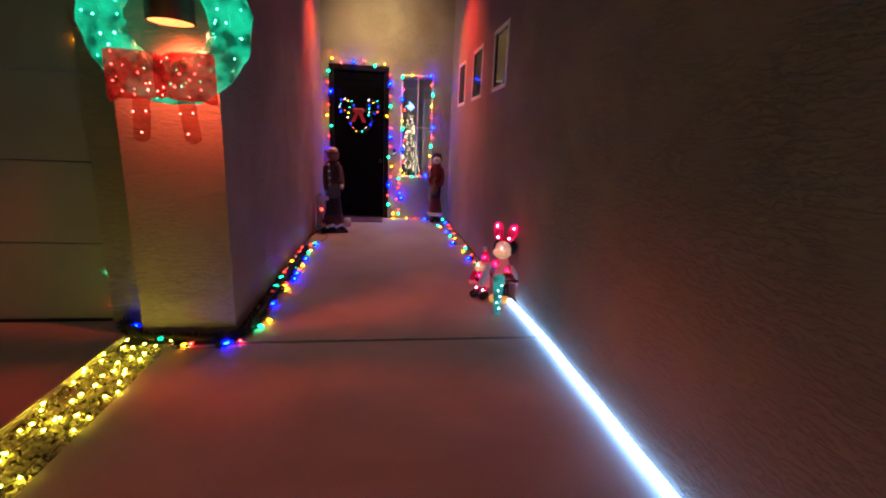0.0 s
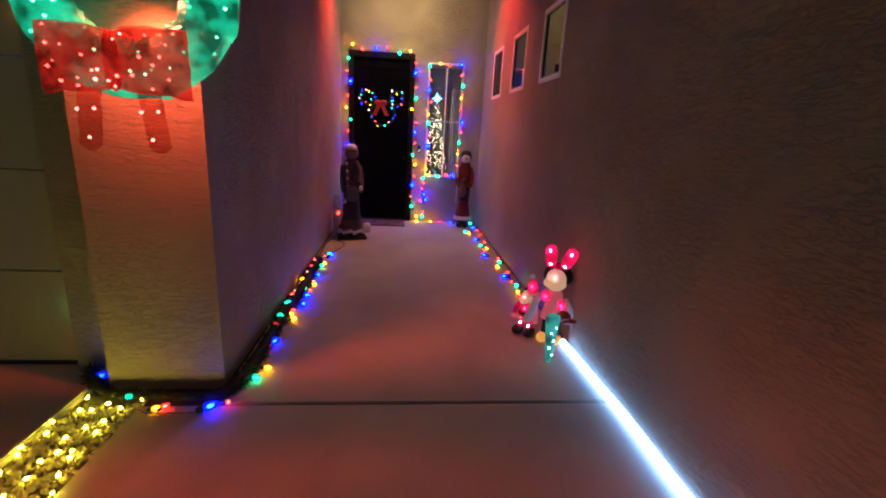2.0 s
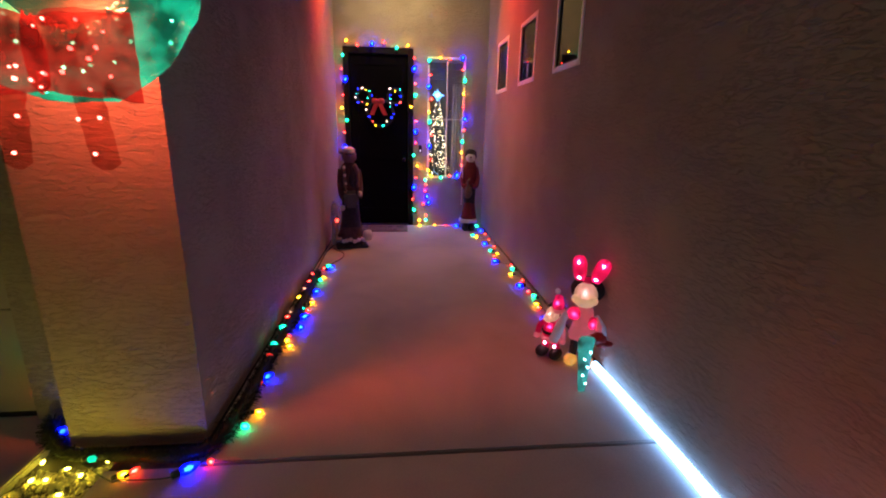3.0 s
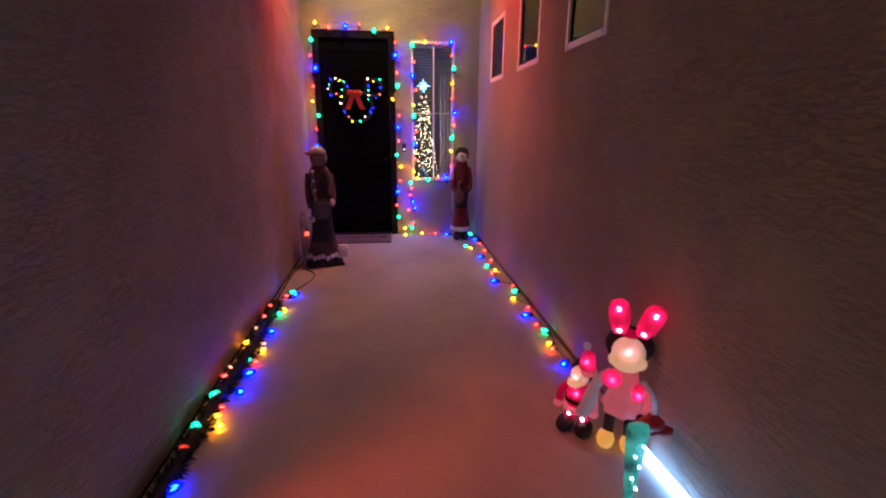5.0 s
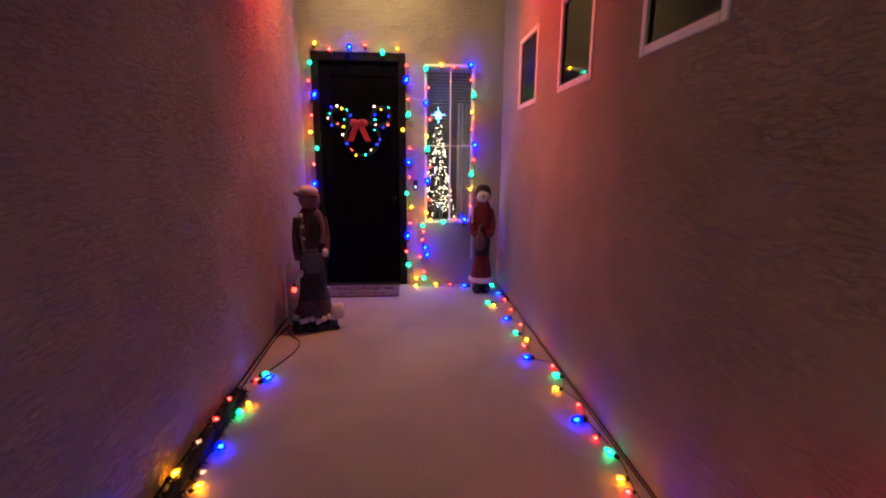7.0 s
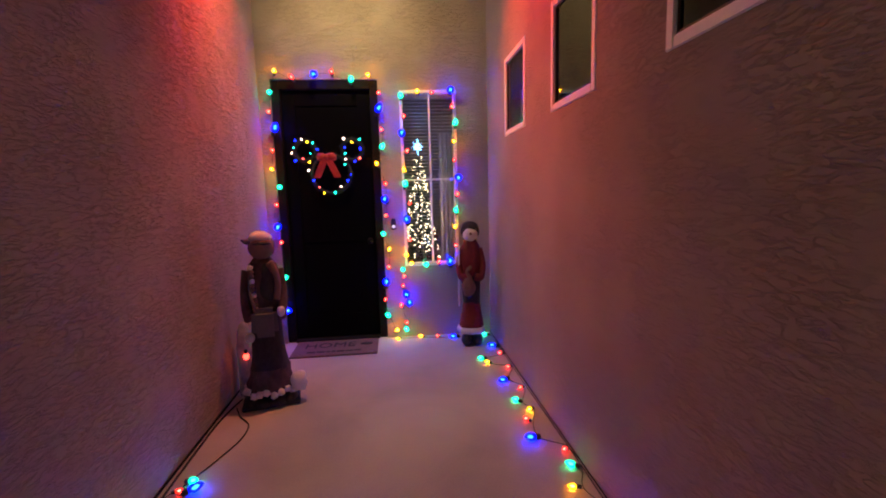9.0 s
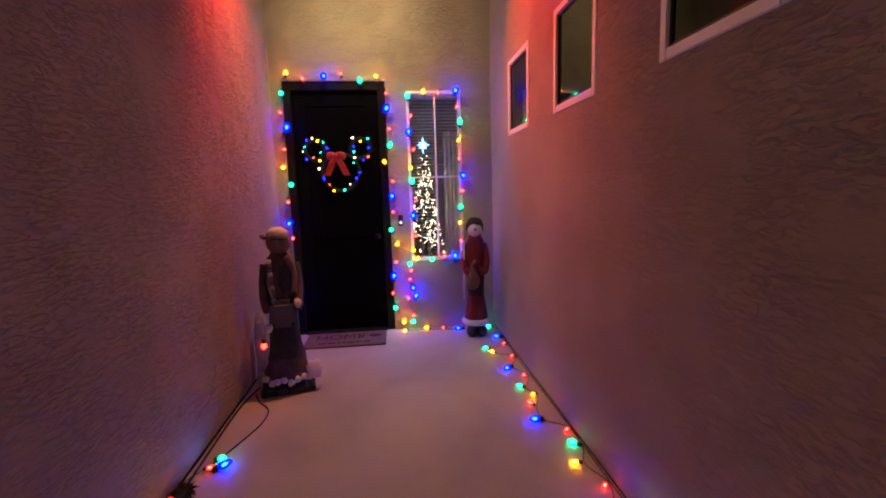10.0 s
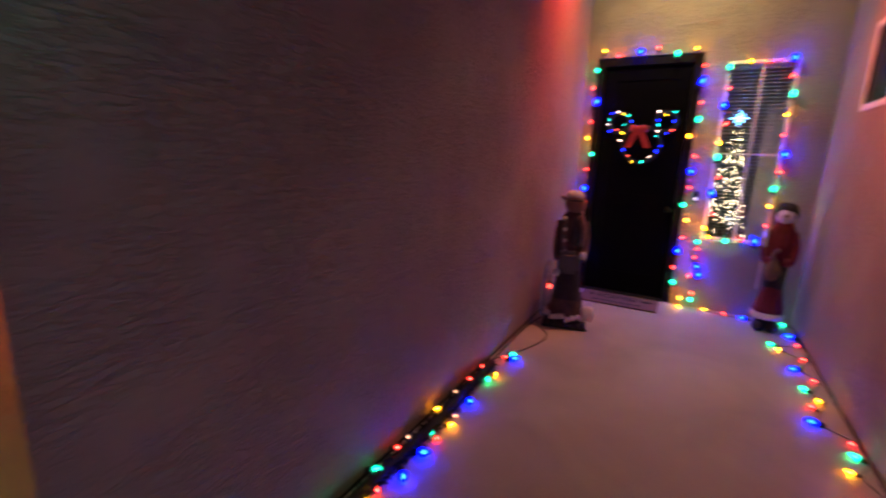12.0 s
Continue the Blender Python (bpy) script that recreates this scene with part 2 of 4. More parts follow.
# ---------------------------------------------------------------- mesh building
class Build:
    """Gathers corners and faces of one mesh."""

    def __init__(self):
        self.v, self.f, self.m, self.smooth = [], [], [], []

    def add(self, verts, faces, slot=0, smooth=False, at=None):
        k = len(self.v)
        self.v += [tuple(at @ Vector(p)) if at else tuple(p) for p in verts]
        self.f += [tuple(i + k for i in f) for f in faces]
        self.m += [slot] * len(faces)
        self.smooth += [smooth] * len(faces)
        return self

    def box(self, a, b, slot=0, bevel=0.0, at=None):
        if bevel <= 0:
            v = [(x, y, z) for z in (a[2], b[2]) for y in (a[1], b[1]) for x in (a[0], b[0])]
            f = [(0, 2, 3, 1), (4, 5, 7, 6), (0, 1, 5, 4), (1, 3, 7, 5), (3, 2, 6, 7), (2, 0, 4, 6)]
            return self.add(v, f, slot, False, at)
        bm = bmesh.new()
        bmesh.ops.create_cube(bm, size=1)
        for p in bm.verts:
            p.co = [a[i] + (p.co[i] + 0.5) * (b[i] - a[i]) for i in range(3)]
        bmesh.ops.bevel(bm, geom=bm.edges[:], offset=bevel, segments=2, affect="EDGES")
        bm.verts.index_update()
        self.add([p.co[:] for p in bm.verts], [[p.index for p in f.verts] for f in bm.faces], slot, False, at)
        bm.free()
        return self

    def lathe(self, profile, sides=24, slot=0, at=None, wobble=0.0, squash=1.0, slots=None):
        v, f = [], []
        for r, z in profile:
            for i in range(sides):
                a = 2 * math.pi * i / sides
                k = 1 + wobble * noise.noise((math.cos(a) * 2, math.sin(a) * 2, z * 9))
                v.append((r * k * math.cos(a), r * k * math.sin(a) * squash, z))
        for j in range(len(profile) - 1):
            rows = [(j * sides + i, j * sides + (i + 1) % sides, (j + 1) * sides + (i + 1) % sides, (j + 1) * sides + i) for i in range(sides)]
            if slots:
                self.add([], [], 0)
                base = len(self.v) if j == 0 else base
                if j == 0:
                    self.add(v, [], 0, True, at)
                self.f += [tuple(q + base for q in r) for r in rows]
                self.m += [slots[j]] * sides
                self.smooth += [True] * sides
            else:
                f += rows
        if not slots:
            self.add(v, f, slot, True, at)
        return self

    def tube(self, points, r, sides=6, slot=0, closed=False, at=None):
        pts = [Vector(p) for p in points]
        n, v, f = len(pts), [], []
        for i, p in enumerate(pts):
            a = pts[i - 1] if (i or closed) else pts[i]
            b = pts[(i + 1) % n] if (i < n - 1 or closed) else pts[i]
            way = (b - a).normalized() if (b - a).length else Vector((0, 0, 1))
            side = way.orthogonal() if abs(way.z) > 0.95 else way.cross(Vector((0, 0, 1)))
            side.normalize()
            up = side.cross(way)
            rad = r[i] if isinstance(r, (list, tuple)) else r
            for j in range(sides):
                w = 2 * math.pi * j / sides
                v.append(p + rad * (math.cos(w) * side + math.sin(w) * up))
        for i in range(n if closed else n - 1):
            for j in range(sides):
                k = ((i + 1) % n) * sides
                f.append((i * sides + j, i * sides + (j + 1) % sides, k + (j + 1) % sides, k + j))
        if not closed:
            f += [tuple(range(sides))[::-1], tuple((n - 1) * sides + j for j in range(sides))]
        return self.add(v, f, slot, True, at)

    def ball(self, centre, size, slot=0, rings=8, sides=12, at=None, wobble=0.0):
        size = (size,) * 3 if isinstance(size, (int, float)) else size
        v, f = [], []
        for i in range(rings + 1):
            p = math.pi * i / rings
            for j in range(sides):
                a = 2 * math.pi * j / sides
                d = Vector((math.sin(p) * math.cos(a), math.sin(p) * math.sin(a), math.cos(p)))
                k = 1 + wobble * noise.noise(d * 2.3 + Vector(centre) * 7)
                v.append([centre[q] + size[q] * d[q] * k for q in range(3)])
        for i in range(rings):
            for j in range(sides):
                f.append((i * sides + j, (i + 1) * sides + j, (i + 1) * sides + (j + 1) % sides, i * sides + (j + 1) % sides))
        return self.add(v, f, slot, True, at)

    def mesh(self, name, *materials):
        me = bpy.data.meshes.new(name)
        me.from_pydata(self.v, [], self.f)
        for m in materials:
            me.materials.append(m)
        me.polygons.foreach_set("material_index", self.m)
        me.polygons.foreach_set("use_smooth", self.smooth)
        me.update()
        return me


def part(name, build, material, parent=None, label=""):
    """One mesh object, under a thing or a part where one is given."""
    data = build if isinstance(build, bpy.types.Mesh) else build.mesh(name, *(material if isinstance(material, (list, tuple)) else [material]))
    ob = new(name, data)
    if parent:
        ob.parent = parent
    return tagged(ob, label)


def thing(name, place=(0, 0, 0), label="", category="", group="", kind=""):
    ob = new(name)
    ob.empty_display_size = 0.1
    ob.location = place
    return tagged(ob, label, category, group, kind)


def glide(points, steps=6):
    """A smooth line through the points."""
    p = [Vector(q) for q in points]
    out = []
    for i in range(len(p) - 1):
        a, b, c, d = p[max(i - 1, 0)], p[i], p[i + 1], p[min(i + 2, len(p) - 1)]
        for k in range(steps):
            t = k / steps
            out.append(0.5 * (2 * b + (c - a) * t + (2 * a - 5 * b + 4 * c - d) * t * t + (3 * b - a - 3 * c + d) * t ** 3))
    return out + [p[-1]]


# ---------------------------------------------------------------- ground and walls
part("ground", Build().box((-60, -60, -0.5), (60, 60, -0.06)), ASPHALT)
tagged(bpy.data.objects["ground"], "dark asphalt street and ground in the night", "ground", kind="structure")
drive = part("driveway", Build().box((-9, -6, -0.06), (-1.655, 3.56, -0.004)), DRIVE)
tagged(drive, "grey concrete driveway in front of the garage door", "driveway", kind="structure")
walkway = thing("walkway", (0, 0, 0), "tan concrete walkway slabs with a dark joint between them", "walkway", kind="structure")
slab = Build().box((-1.30, -6, -0.06), (RIGHT_X + 0.02, 3.052, 0), bevel=0.006)
part("slab", slab, WALK, walkway)
slab = Build().box((LEFT_X - 0.02, 3.07, -0.06), (RIGHT_X + 0.02, 8.3, 0), bevel=0.006)
part("slab", slab, WALK, walkway)
edge = part("strip_edging", Build().box((-1.654, -6, -0.06), (-1.622, 3.2, 0.012), bevel=0.008), EDGE)
tagged(edge, "pale concrete edging beside the lit gravel strip", "edging", kind="structure")
bed = part("gravel_bed", Build().box((-1.622, -6, -0.06), (-1.30, 3.3, -0.022)), SOIL)
tagged(bed, "dark gravel bed between driveway and walkway", "gravel bed", kind="structure")


def wall_with_openings(name, along, face, depth, span, height, openings, label):
    """A wall of that thickness; along 'x' or 'y'; openings as (from, to, sill, head)."""
    b = Build()

    def block(s0, s1, z0, z1):
        if s1 - s0 < 1e-4 or z1 - z0 < 1e-4:
            return
        lo, hi = min(face, face + depth), max(face, face + depth)
        if along == "x":
            b.box((s0, lo, z0), (s1, hi, z1))
        else:
            b.box((lo, s0, z0), (hi, s1, z1))
    at = span[0]
    for s0, s1, z0, z1 in sorted(openings):
        block(at, s0, 0, height)
        block(s0, s1, 0, z0)
        block(s0, s1, z1, height)
        at = s1
    block(at, span[1], 0, height)
    return tagged(part(name, b, STUCCO), label, "wall", kind="structure")


W_SPANS = [(4.555, 5.12), (5.645, 6.22), (6.73, 7.30)]
W_SILL, W_HEAD = 1.872, 2.475
wall_with_openings("wall_east", "y", RIGHT_X, 0.22, (-3.0, 8.3), 4.1, [(a, b, W_SILL, W_HEAD) for a, b in W_SPANS],
                   "tan trowelled stucco wall with three small windows")
wall_with_openings("wall_north", "x", FRONT_Y, 0.2, (LEFT_X, RIGHT_X), 4.1, [(-0.83, 0.145, 0.0, 2.50), (0.345, 0.885, 0.72, 2.40)],
                   "tan stucco entry wall with the front door and window")
side = Build()
outline = [(LEFT_X, 3.2), (LEFT_X, 8.3), (-1.83, 8.3), (-1.83, 3.43), (-1.55, 3.43), (-1.525, 3.2)]
v = [(x, y, z) for z in (0, 4.1) for x, y in outline]
k = len(outline)
side.add(v, [tuple(range(k))[::-1], tuple(range(k, 2 * k))] + [(i, (i + 1) % k, k + (i + 1) % k, k + i) for i in range(k)])
tagged(part("wall_west", side, STUCCO), "tan stucco pillar and wall beside the garage", "wall", kind="structure")
tagged(part("wall_garage", Build().box((-4.6, 3.43, 2.2), (-1.83, 3.7, 4.1)).box((-6.5, 3.43, 0), (-4.6, 3.7, 4.1)), STUCCO),
       "tan stucco wall over the garage door", "wall", kind="structure")
ceiling = Build().box((LEFT_X, 5.6, CEIL_Z), (RIGHT_X, 8.0, CEIL_Z + 0.15))
tagged(part("ceiling", ceiling, CEILING), "tan plaster porch ceiling over the entry", "ceiling", kind="structure")

# plain closing walls of the room behind the entry wall and of the house next door
tagged(part("wall_room", Build().box((-1.0, 10.4, 0), (2.2, 10.5, 3.4)).box((-1.1, 8.2, 0), (-1.0, 10.5, 3.4)).box((2.2, 8.2, 0), (2.3, 10.5, 3.4))
            .box((1.19, 8.2, 0), (2.3, 8.3, 3.4)), ROOM), "plain cream walls of the room indoors", "wall", kind="structure")
tagged(part("floor_room", Build().box((-1.1, 8.301, -0.05), (2.3, 10.5, 0.0)), ROOM), "plain floor of the room indoors", "floor", kind="structure")
tagged(part("ceiling_room", Build().box((-1.1, 8.2, 2.75), (2.3, 10.5, 2.85)), ROOM), "plain ceiling of the room indoors", "ceiling", kind="structure")
tagged(part("wall_bath", Build().box((2.3, 3.6, 0), (2.4, 8.2, 3.4)).box((1.41, 3.6, 0), (2.4, 3.7, 3.4)).box((1.41, 3.6, 2.8), (2.4, 8.2, 2.9)), ROOM),
       "plain dark room behind the small windows", "wall", kind="structure")

# weep screed: a thin dark gap line along the foot of the walls
for name, a, b in (("screed", (RIGHT_X - 0.004, -3, 0.004), (RIGHT_X, 8.0, 0.009)), ("screed", (LEFT_X, 3.2, 0.006), (LEFT_X + 0.006, 8.0, 0.018))):
    tagged(part("trim_screed", Build().box(a, b), JAMB), "dark metal screed along the foot of the wall", "trim", kind="structure")


# ---------------------------------------------------------------- garage door
def garage_door():
    g = thing("garage_door", (-1.83, 3.475, 0), "closed grey-tan sectional garage door", "garage door", kind="structure")
    for i in range(4):
        z0 = 0.016 + i * 0.548
        b = Build().box((-2.77, 0, z0), (0, 0.04, z0 + 0.541), bevel=0.003)
        part("panel", b, GARAGE, g)
    part("bottom_seal", Build().box((-2.77, -0.012, -0.004), (0, 0.045, 0.016), bevel=0.004), RUBBER, g, "black rubber bottom seal")


garage_door()


# ---------------------------------------------------------------- front door
def front_door():
    d = thing("door_1", (0, 0, 0), "closed black panelled front door in a dark frame", "door", kind="structure")
    x0, x1, top = -0.83, 0.145, 2.50
    y = FRONT_Y + 0.02
    for a, b in (((x0, y, 0), (x0 + 0.075, y + 0.14, top)), ((x1 - 0.075, y, 0), (x1, y + 0.14, top)),
                 ((x0 + 0.075, y, top - 0.085), (x1 - 0.075, y + 0.14, top))):
        part("jamb", Build().box(a, b, bevel=0.006), JAMB, d, "dark brown painted jamb")
    lx, rx, t = x0 + 0.078, x1 - 0.078, top - 0.088
    leaf = Build()
    ly = y + 0.045
    leaf.box((lx, ly + 0.012, 0.02), (rx, ly + 0.045, t))
    stile = 0.12
    for a, b in (((lx, ly, 0.02), (lx + stile, ly + 0.012, t)), ((rx - stile, ly, 0.02), (rx, ly + 0.012, t)),
                 ((lx + stile, ly, 0.02), (rx - stile, ly + 0.012, 0.26)), ((lx + stile, ly, t - 0.14), (rx - stile, ly + 0.012, t)),
                 ((lx + stile, ly, 0.98), (rx - stile, ly + 0.012, 1.12))):
        leaf.box(a, b, bevel=0.004)
    leaf = part("leaf", leaf, DOOR, d)
    h = Build().lathe([(0.0, -0.05), (0.026, -0.048), (0.03, -0.03), (0.02, -0.015), (0.012, -0.01), (0.012, 0.0), (0.032, 0.0), (0.032, 0.006)], 16,
                      at=pose(rx - 0.055, ly - 0.004, 0.98, -90))
    part("door_knob", h, JAMB, leaf, "black knob")
    part("threshold", Build().box((x0 + 0.075, y - 0.03, 0.0), (x1 - 0.075, y + 0.12, 0.022), bevel=0.006), BRONZE, d, "dark metal threshold")


front_door()


# ---------------------------------------------------------------- windows
def entry_window():
    w = thing("window_1", (0, 0, 0), "tall narrow white-framed window with open blinds behind", "window", kind="structure")
    x0, x1, z0, z1, y = 0.345, 0.885, 0.72, 2.40, FRONT_Y - 0.012
    f = 0.03
    fr = Build()
    for a, b in (((x0, y, z0), (x0 + f, y + 0.09, z1)), ((x1 - f, y, z0), (x1, y + 0.09, z1)),
                 ((x0 + f, y, z0), (x1 - f, y + 0.09, z0 + f)), ((x0 + f, y, z1 - f), (x1 - f, y + 0.09, z1))):
        fr.box(a, b, bevel=0.005)
    part("window_frame", fr, WHITE, w)
    part("mullion", Build().box((0.618, y + 0.03, z0 + f), (0.636, y + 0.07, z1 - f), bevel=0.004), WHITE, w)
    part("transom", Build().box((x0 + f, y + 0.034, 1.555), (x1 - f, y + 0.066, 1.573), bevel=0.004), WHITE, w)
    pane = part("pane", Build().box((x0 + f, y + 0.048, z0 + f), (x1 - f, y + 0.052, z1 - f)), GLASS, w)
    pane.visible_shadow = False
    bl = thing("window_blind", (0, 0, 0), "white horizontal slat blind with open slats behind the window", "blind")
    slat = Build()
    slat.box((x0 + 0.02, -0.0125, -0.001), (x1 - 0.02, 0.0125, 0.001), at=pose(0, 0, 0, -7))
    me = slat.mesh("slat", SLAT)
    n = 50
    for i in range(n):
        s = part("slat", me, None, bl)
        s.location = (0, FRONT_Y + 0.16, z0 + 0.03 + i * (z1 - z0 - 0.08) / (n - 1))
    part("head_rail", Build().box((x0 + 0.02, FRONT_Y + 0.13, z1 - 0.045), (x1 - 0.02, FRONT_Y + 0.185, z1 - 0.005), bevel=0.004), SLAT, bl)
    for x in (x0 + 0.12, x1 - 0.12):
        part("ladder_cord", Build().tube([(x, FRONT_Y + 0.138, z0 + 0.03), (x, FRONT_Y + 0.138, z1 - 0.03)], 0.0012, 5), SLAT, bl)


entry_window()


def side_window(index, y0, y1):
    w = thing("window_%d" % (index + 2), (0, 0, 0), "small square white-framed window with dark glass", "window", "small side windows", "structure")
    x, f, dp = RIGHT_X - 0.006, 0.042, 0.09
    rv = Build()
    z0, z1 = W_SILL, W_HEAD
    for a, b in (((x, y0, z0), (x + dp, y0 + f, z1)), ((x, y1 - f, z0), (x + dp, y1, z1)),
                 ((x, y0 + f, z0), (x + dp, y1 - f, z0 + f)), ((x, y0 + f, z1 - f), (x + dp, y1 - f, z1))):
        rv.box(a, b, bevel=0.004)
    part("window_frame", rv, WHITE, w)
    s = Build()
    xs = x + 0.013
    for a, b in (((xs, y0 + f, z0 + f), (xs + 0.03, y0 + f + 0.012, z1 - f)), ((xs, y1 - f - 0.012, z0 + f), (xs + 0.03, y1 - f, z1 - f)),
                 ((xs, y0 + f + 0.012, z0 + f), (xs + 0.03, y1 - f - 0.012, z0 + f + 0.012)), ((xs, y0 + f + 0.012, z1 - f - 0.012), (xs + 0.03, y1 - f - 0.012, z1 - f))):
        s.box(a, b)
    part("sash", s, BRONZE, w, "dark sash rails")
    p = part("pane", Build().box((xs + 0.006, y0 + f + 0.012, z0 + f + 0.012), (xs + 0.010, y1 - f - 0.012, z1 - f - 0.012)), DARK_PANE, w)
    bl = thing("window_blind", (0, 0, 0), "dark closed slat blind behind a small window", "blind", "small side window blinds")
    slat = Build().box((-0.018, y0 + 0.05, -0.001), (0.018, y1 - 0.05, 0.001), at=pose(0, 0, 0, 0, 55)).mesh("slat", GARAGE)
    for i in range(17):
        q = part("slat", slat, None, bl)
        q.location = (RIGHT_X + 0.14, 0, z0 + 0.035 + i * 0.032)


for i, (a, b) in enumerate(W_SPANS):
    side_window(i, a, b)


# ---------------------------------------------------------------- lamps that the lights sit in
def sconce():
    s = thing("wall_sconce", (-1.11, PILLAR_Y, 1.9), "dark cylinder wall sconce with a glowing red bulb on the pillar", "wall lamp")
    part("shade", Build().lathe([(0.113, 0.0), (0.12, 0.0), (0.12, 0.30), (0.1, 0.33), (0.0, 0.335)], 32, at=pose(0, -0.155, 0)), BRONZE, s)
    part("reflector", Build().lathe([(0.112, 0.003), (0.108, 0.05), (0.09, 0.11), (0.04, 0.15), (0.0, 0.155)], 32, at=pose(0, -0.155, 0)), WHITE, s, "white inner reflector")
    part("bracket", Build().box((-0.03, -0.05, 0.12), (0.03, 0.0, 0.2), bevel=0.006), BRONZE, s)
    part("backplate", Build().lathe([(0.0, 0.0), (0.06, 0.0), (0.055, 0.015), (0.0, 0.016)], 24, at=pose(0, 0, 0.16, 90)), BRONZE, s)
    part("bulb", Build().lathe([(0.0, 0.05), (0.03, 0.055), (0.045, 0.075), (0.04, 0.1), (0.022, 0.13), (0.018, 0.15)], 20, at=pose(0, -0.155, 0)),
         lit("red_flood_bulb", (1.0, 0.22, 0.05), 13), s, "glowing red bulb")


sconce()


# Unseen fixture added to hold the red and warm spots.
def pendant():
    x, y, z = PENDANT
    p = thing("added_lantern", (x, y, CEIL_Z), "added unseen square pendant lantern with red side glass", "ceiling lamp")
    top = z - CEIL_Z
    part("canopy", Build().lathe([(0.0, -0.03), (0.05, -0.03), (0.06, 0.0)], 20), BRONZE, p)
    part("rod", Build().tube([(0, 0, -0.03), (0, 0, top + 0.11)], 0.006, 8), BRONZE, p)
    part("cap", Build().box((-0.09, -0.09, top + 0.09), (0.09, 0.09, top + 0.11), bevel=0.004), BRONZE, p)
    for sx in (-1, 1):
        for sy in (-1, 1):
            part("post", Build().box((sx * 0.082 - 0.006, sy * 0.082 - 0.006, top - 0.10), (sx * 0.082 + 0.006, sy * 0.082 + 0.006, top + 0.09)), BRONZE, p)
        red = pane_material("red_lantern_glass", (0.9, 0.1, 0.06))
        g = part("side_glass", Build().box((sx * 0.082 - 0.002, -0.076, top - 0.10), (sx * 0.082 + 0.002, 0.076, top + 0.09)), red, p, "red side glass")
        g.visible_shadow = False
    part("bulb", Build().ball((0, 0, top), (0.018, 0.018, 0.03)), lit("lantern_bulb", WARM_GLOW, 6), p, "glowing bulb")


pendant()


# ---------------------------------------------------------------- strings of coloured bulbs
BULB = {k: Build().lathe([(0.0, 0.056), (0.004, 0.055), (0.0105, 0.047), (0.016, 0.034), (0.018, 0.022), (0.016, 0.009), (0.010, 0.0)], 12)
        .ball((0, 0, 0.026), (0.0085, 0.0085, 0.014), 1, 5, 8).mesh("bulb", GLOW[k], LAMP[k]) for k in HUES}
SOCKET = Build().lathe([(0.0105, 0.004), (0.0125, 0.0), (0.0125, -0.022), (0.006, -0.026), (0.0, -0.026)], 10).mesh("socket", CORD)


def bulb_on(parent, hue, place, turn, size=1.0):
    b = part("bulb", BULB[hue], None, parent, "glowing %s bulb" % NAMES[hue])
    b.matrix_local = Matrix.Translation(place) @ turn @ Matrix.Scale({"r": 0.85, "g": 1.15, "b": 1.5, "y": 0.95, "c": 0.7}[hue] * size, 4)
    part("socket", SOCKET, None, b)


def string_on_wall(points, label, seed):
    rng = random.Random(seed)
    s = thing("light_string", (0, 0, 0), label, "string lights")
    line = []
    for hue, x, z in points:
        p = Vector((x, FRONT_Y - 0.035, z))
        line.append(p + Vector((rng.uniform(-0.006, 0.006), 0.018, 0)))
        bulb_on(s, hue, p, pose(0, 0, 0, rng.uniform(35, 110), rng.uniform(-40, 40), 0), 1.22)
    part("cord", Build().tube(glide(line, 4), 0.0016, 5), CORD, s, "dark green cord")
    return s


def string_on_floor(points, label, seed, lift=0.019):
    rng = random.Random(seed)
    s = thing("light_string", (0, 0, 0), label, "string lights")
    line = []
    for hue, x, y in points:
        x = max(x, LEFT_X + 0.035) if y > 3.2 and x > -1.2 else x
        z = lift + (0.012 if x < -1.5 else 0.034 if x < -0.86 and y > 3.3 else 0)
        p = Vector((x, y, z))
        away = rng.uniform(-55, 55) + (-90 if x > 0 else 90)
        turn = pose(0, 0, 0, 0, 0, away) @ pose(0, 0, 0, rng.uniform(72, 92))
        bulb_on(s, hue, p, turn, 0.86)
        line.append(p + (turn @ Vector((0, 0, -0.03))) + Vector((0, 0, -0.006)))
    part("cord", Build().tube([Vector((q.x, q.y, max(q.z, 0.005))) for q in glide(line, 5)], 0.0024, 5), CORD, s, "dark green cord")
    return s


DOOR_STRING = [("b", -0.79, 0.34), ("g", -0.79, 0.67), ("r", -0.81, 1.01), ("b", -0.83, 1.17), ("r", -0.83, 1.35), ("g", -0.79, 1.52), ("y", -0.85, 1.69),
               ("r", -0.83, 1.86), ("b", -0.81, 2.03), ("r", -0.84, 2.20), ("g", -0.82, 2.38), ("y", -0.77, 2.55), ("r", -0.61, 2.49), ("b", -0.42, 2.54),
               ("r", -0.26, 2.54), ("g", -0.09, 2.47), ("y", 0.07, 2.53), ("r", 0.16, 2.37), ("b", 0.14, 2.20), ("r", 0.17, 2.04), ("g", 0.16, 1.86),
               ("y", 0.12, 1.71), ("r", 0.18, 1.54), ("b", 0.18, 1.37), ("r", 0.18, 1.23), ("g", 0.15, 1.05), ("y", 0.19, 0.89), ("r", 0.18, 0.72),
               ("b", 0.15, 0.55), ("r", 0.14, 0.39), ("g", 0.17, 0.23), ("y", 0.23, 0.08)]
string_on_wall(DOOR_STRING, "lit string of coloured bulbs round the black front door", 3)
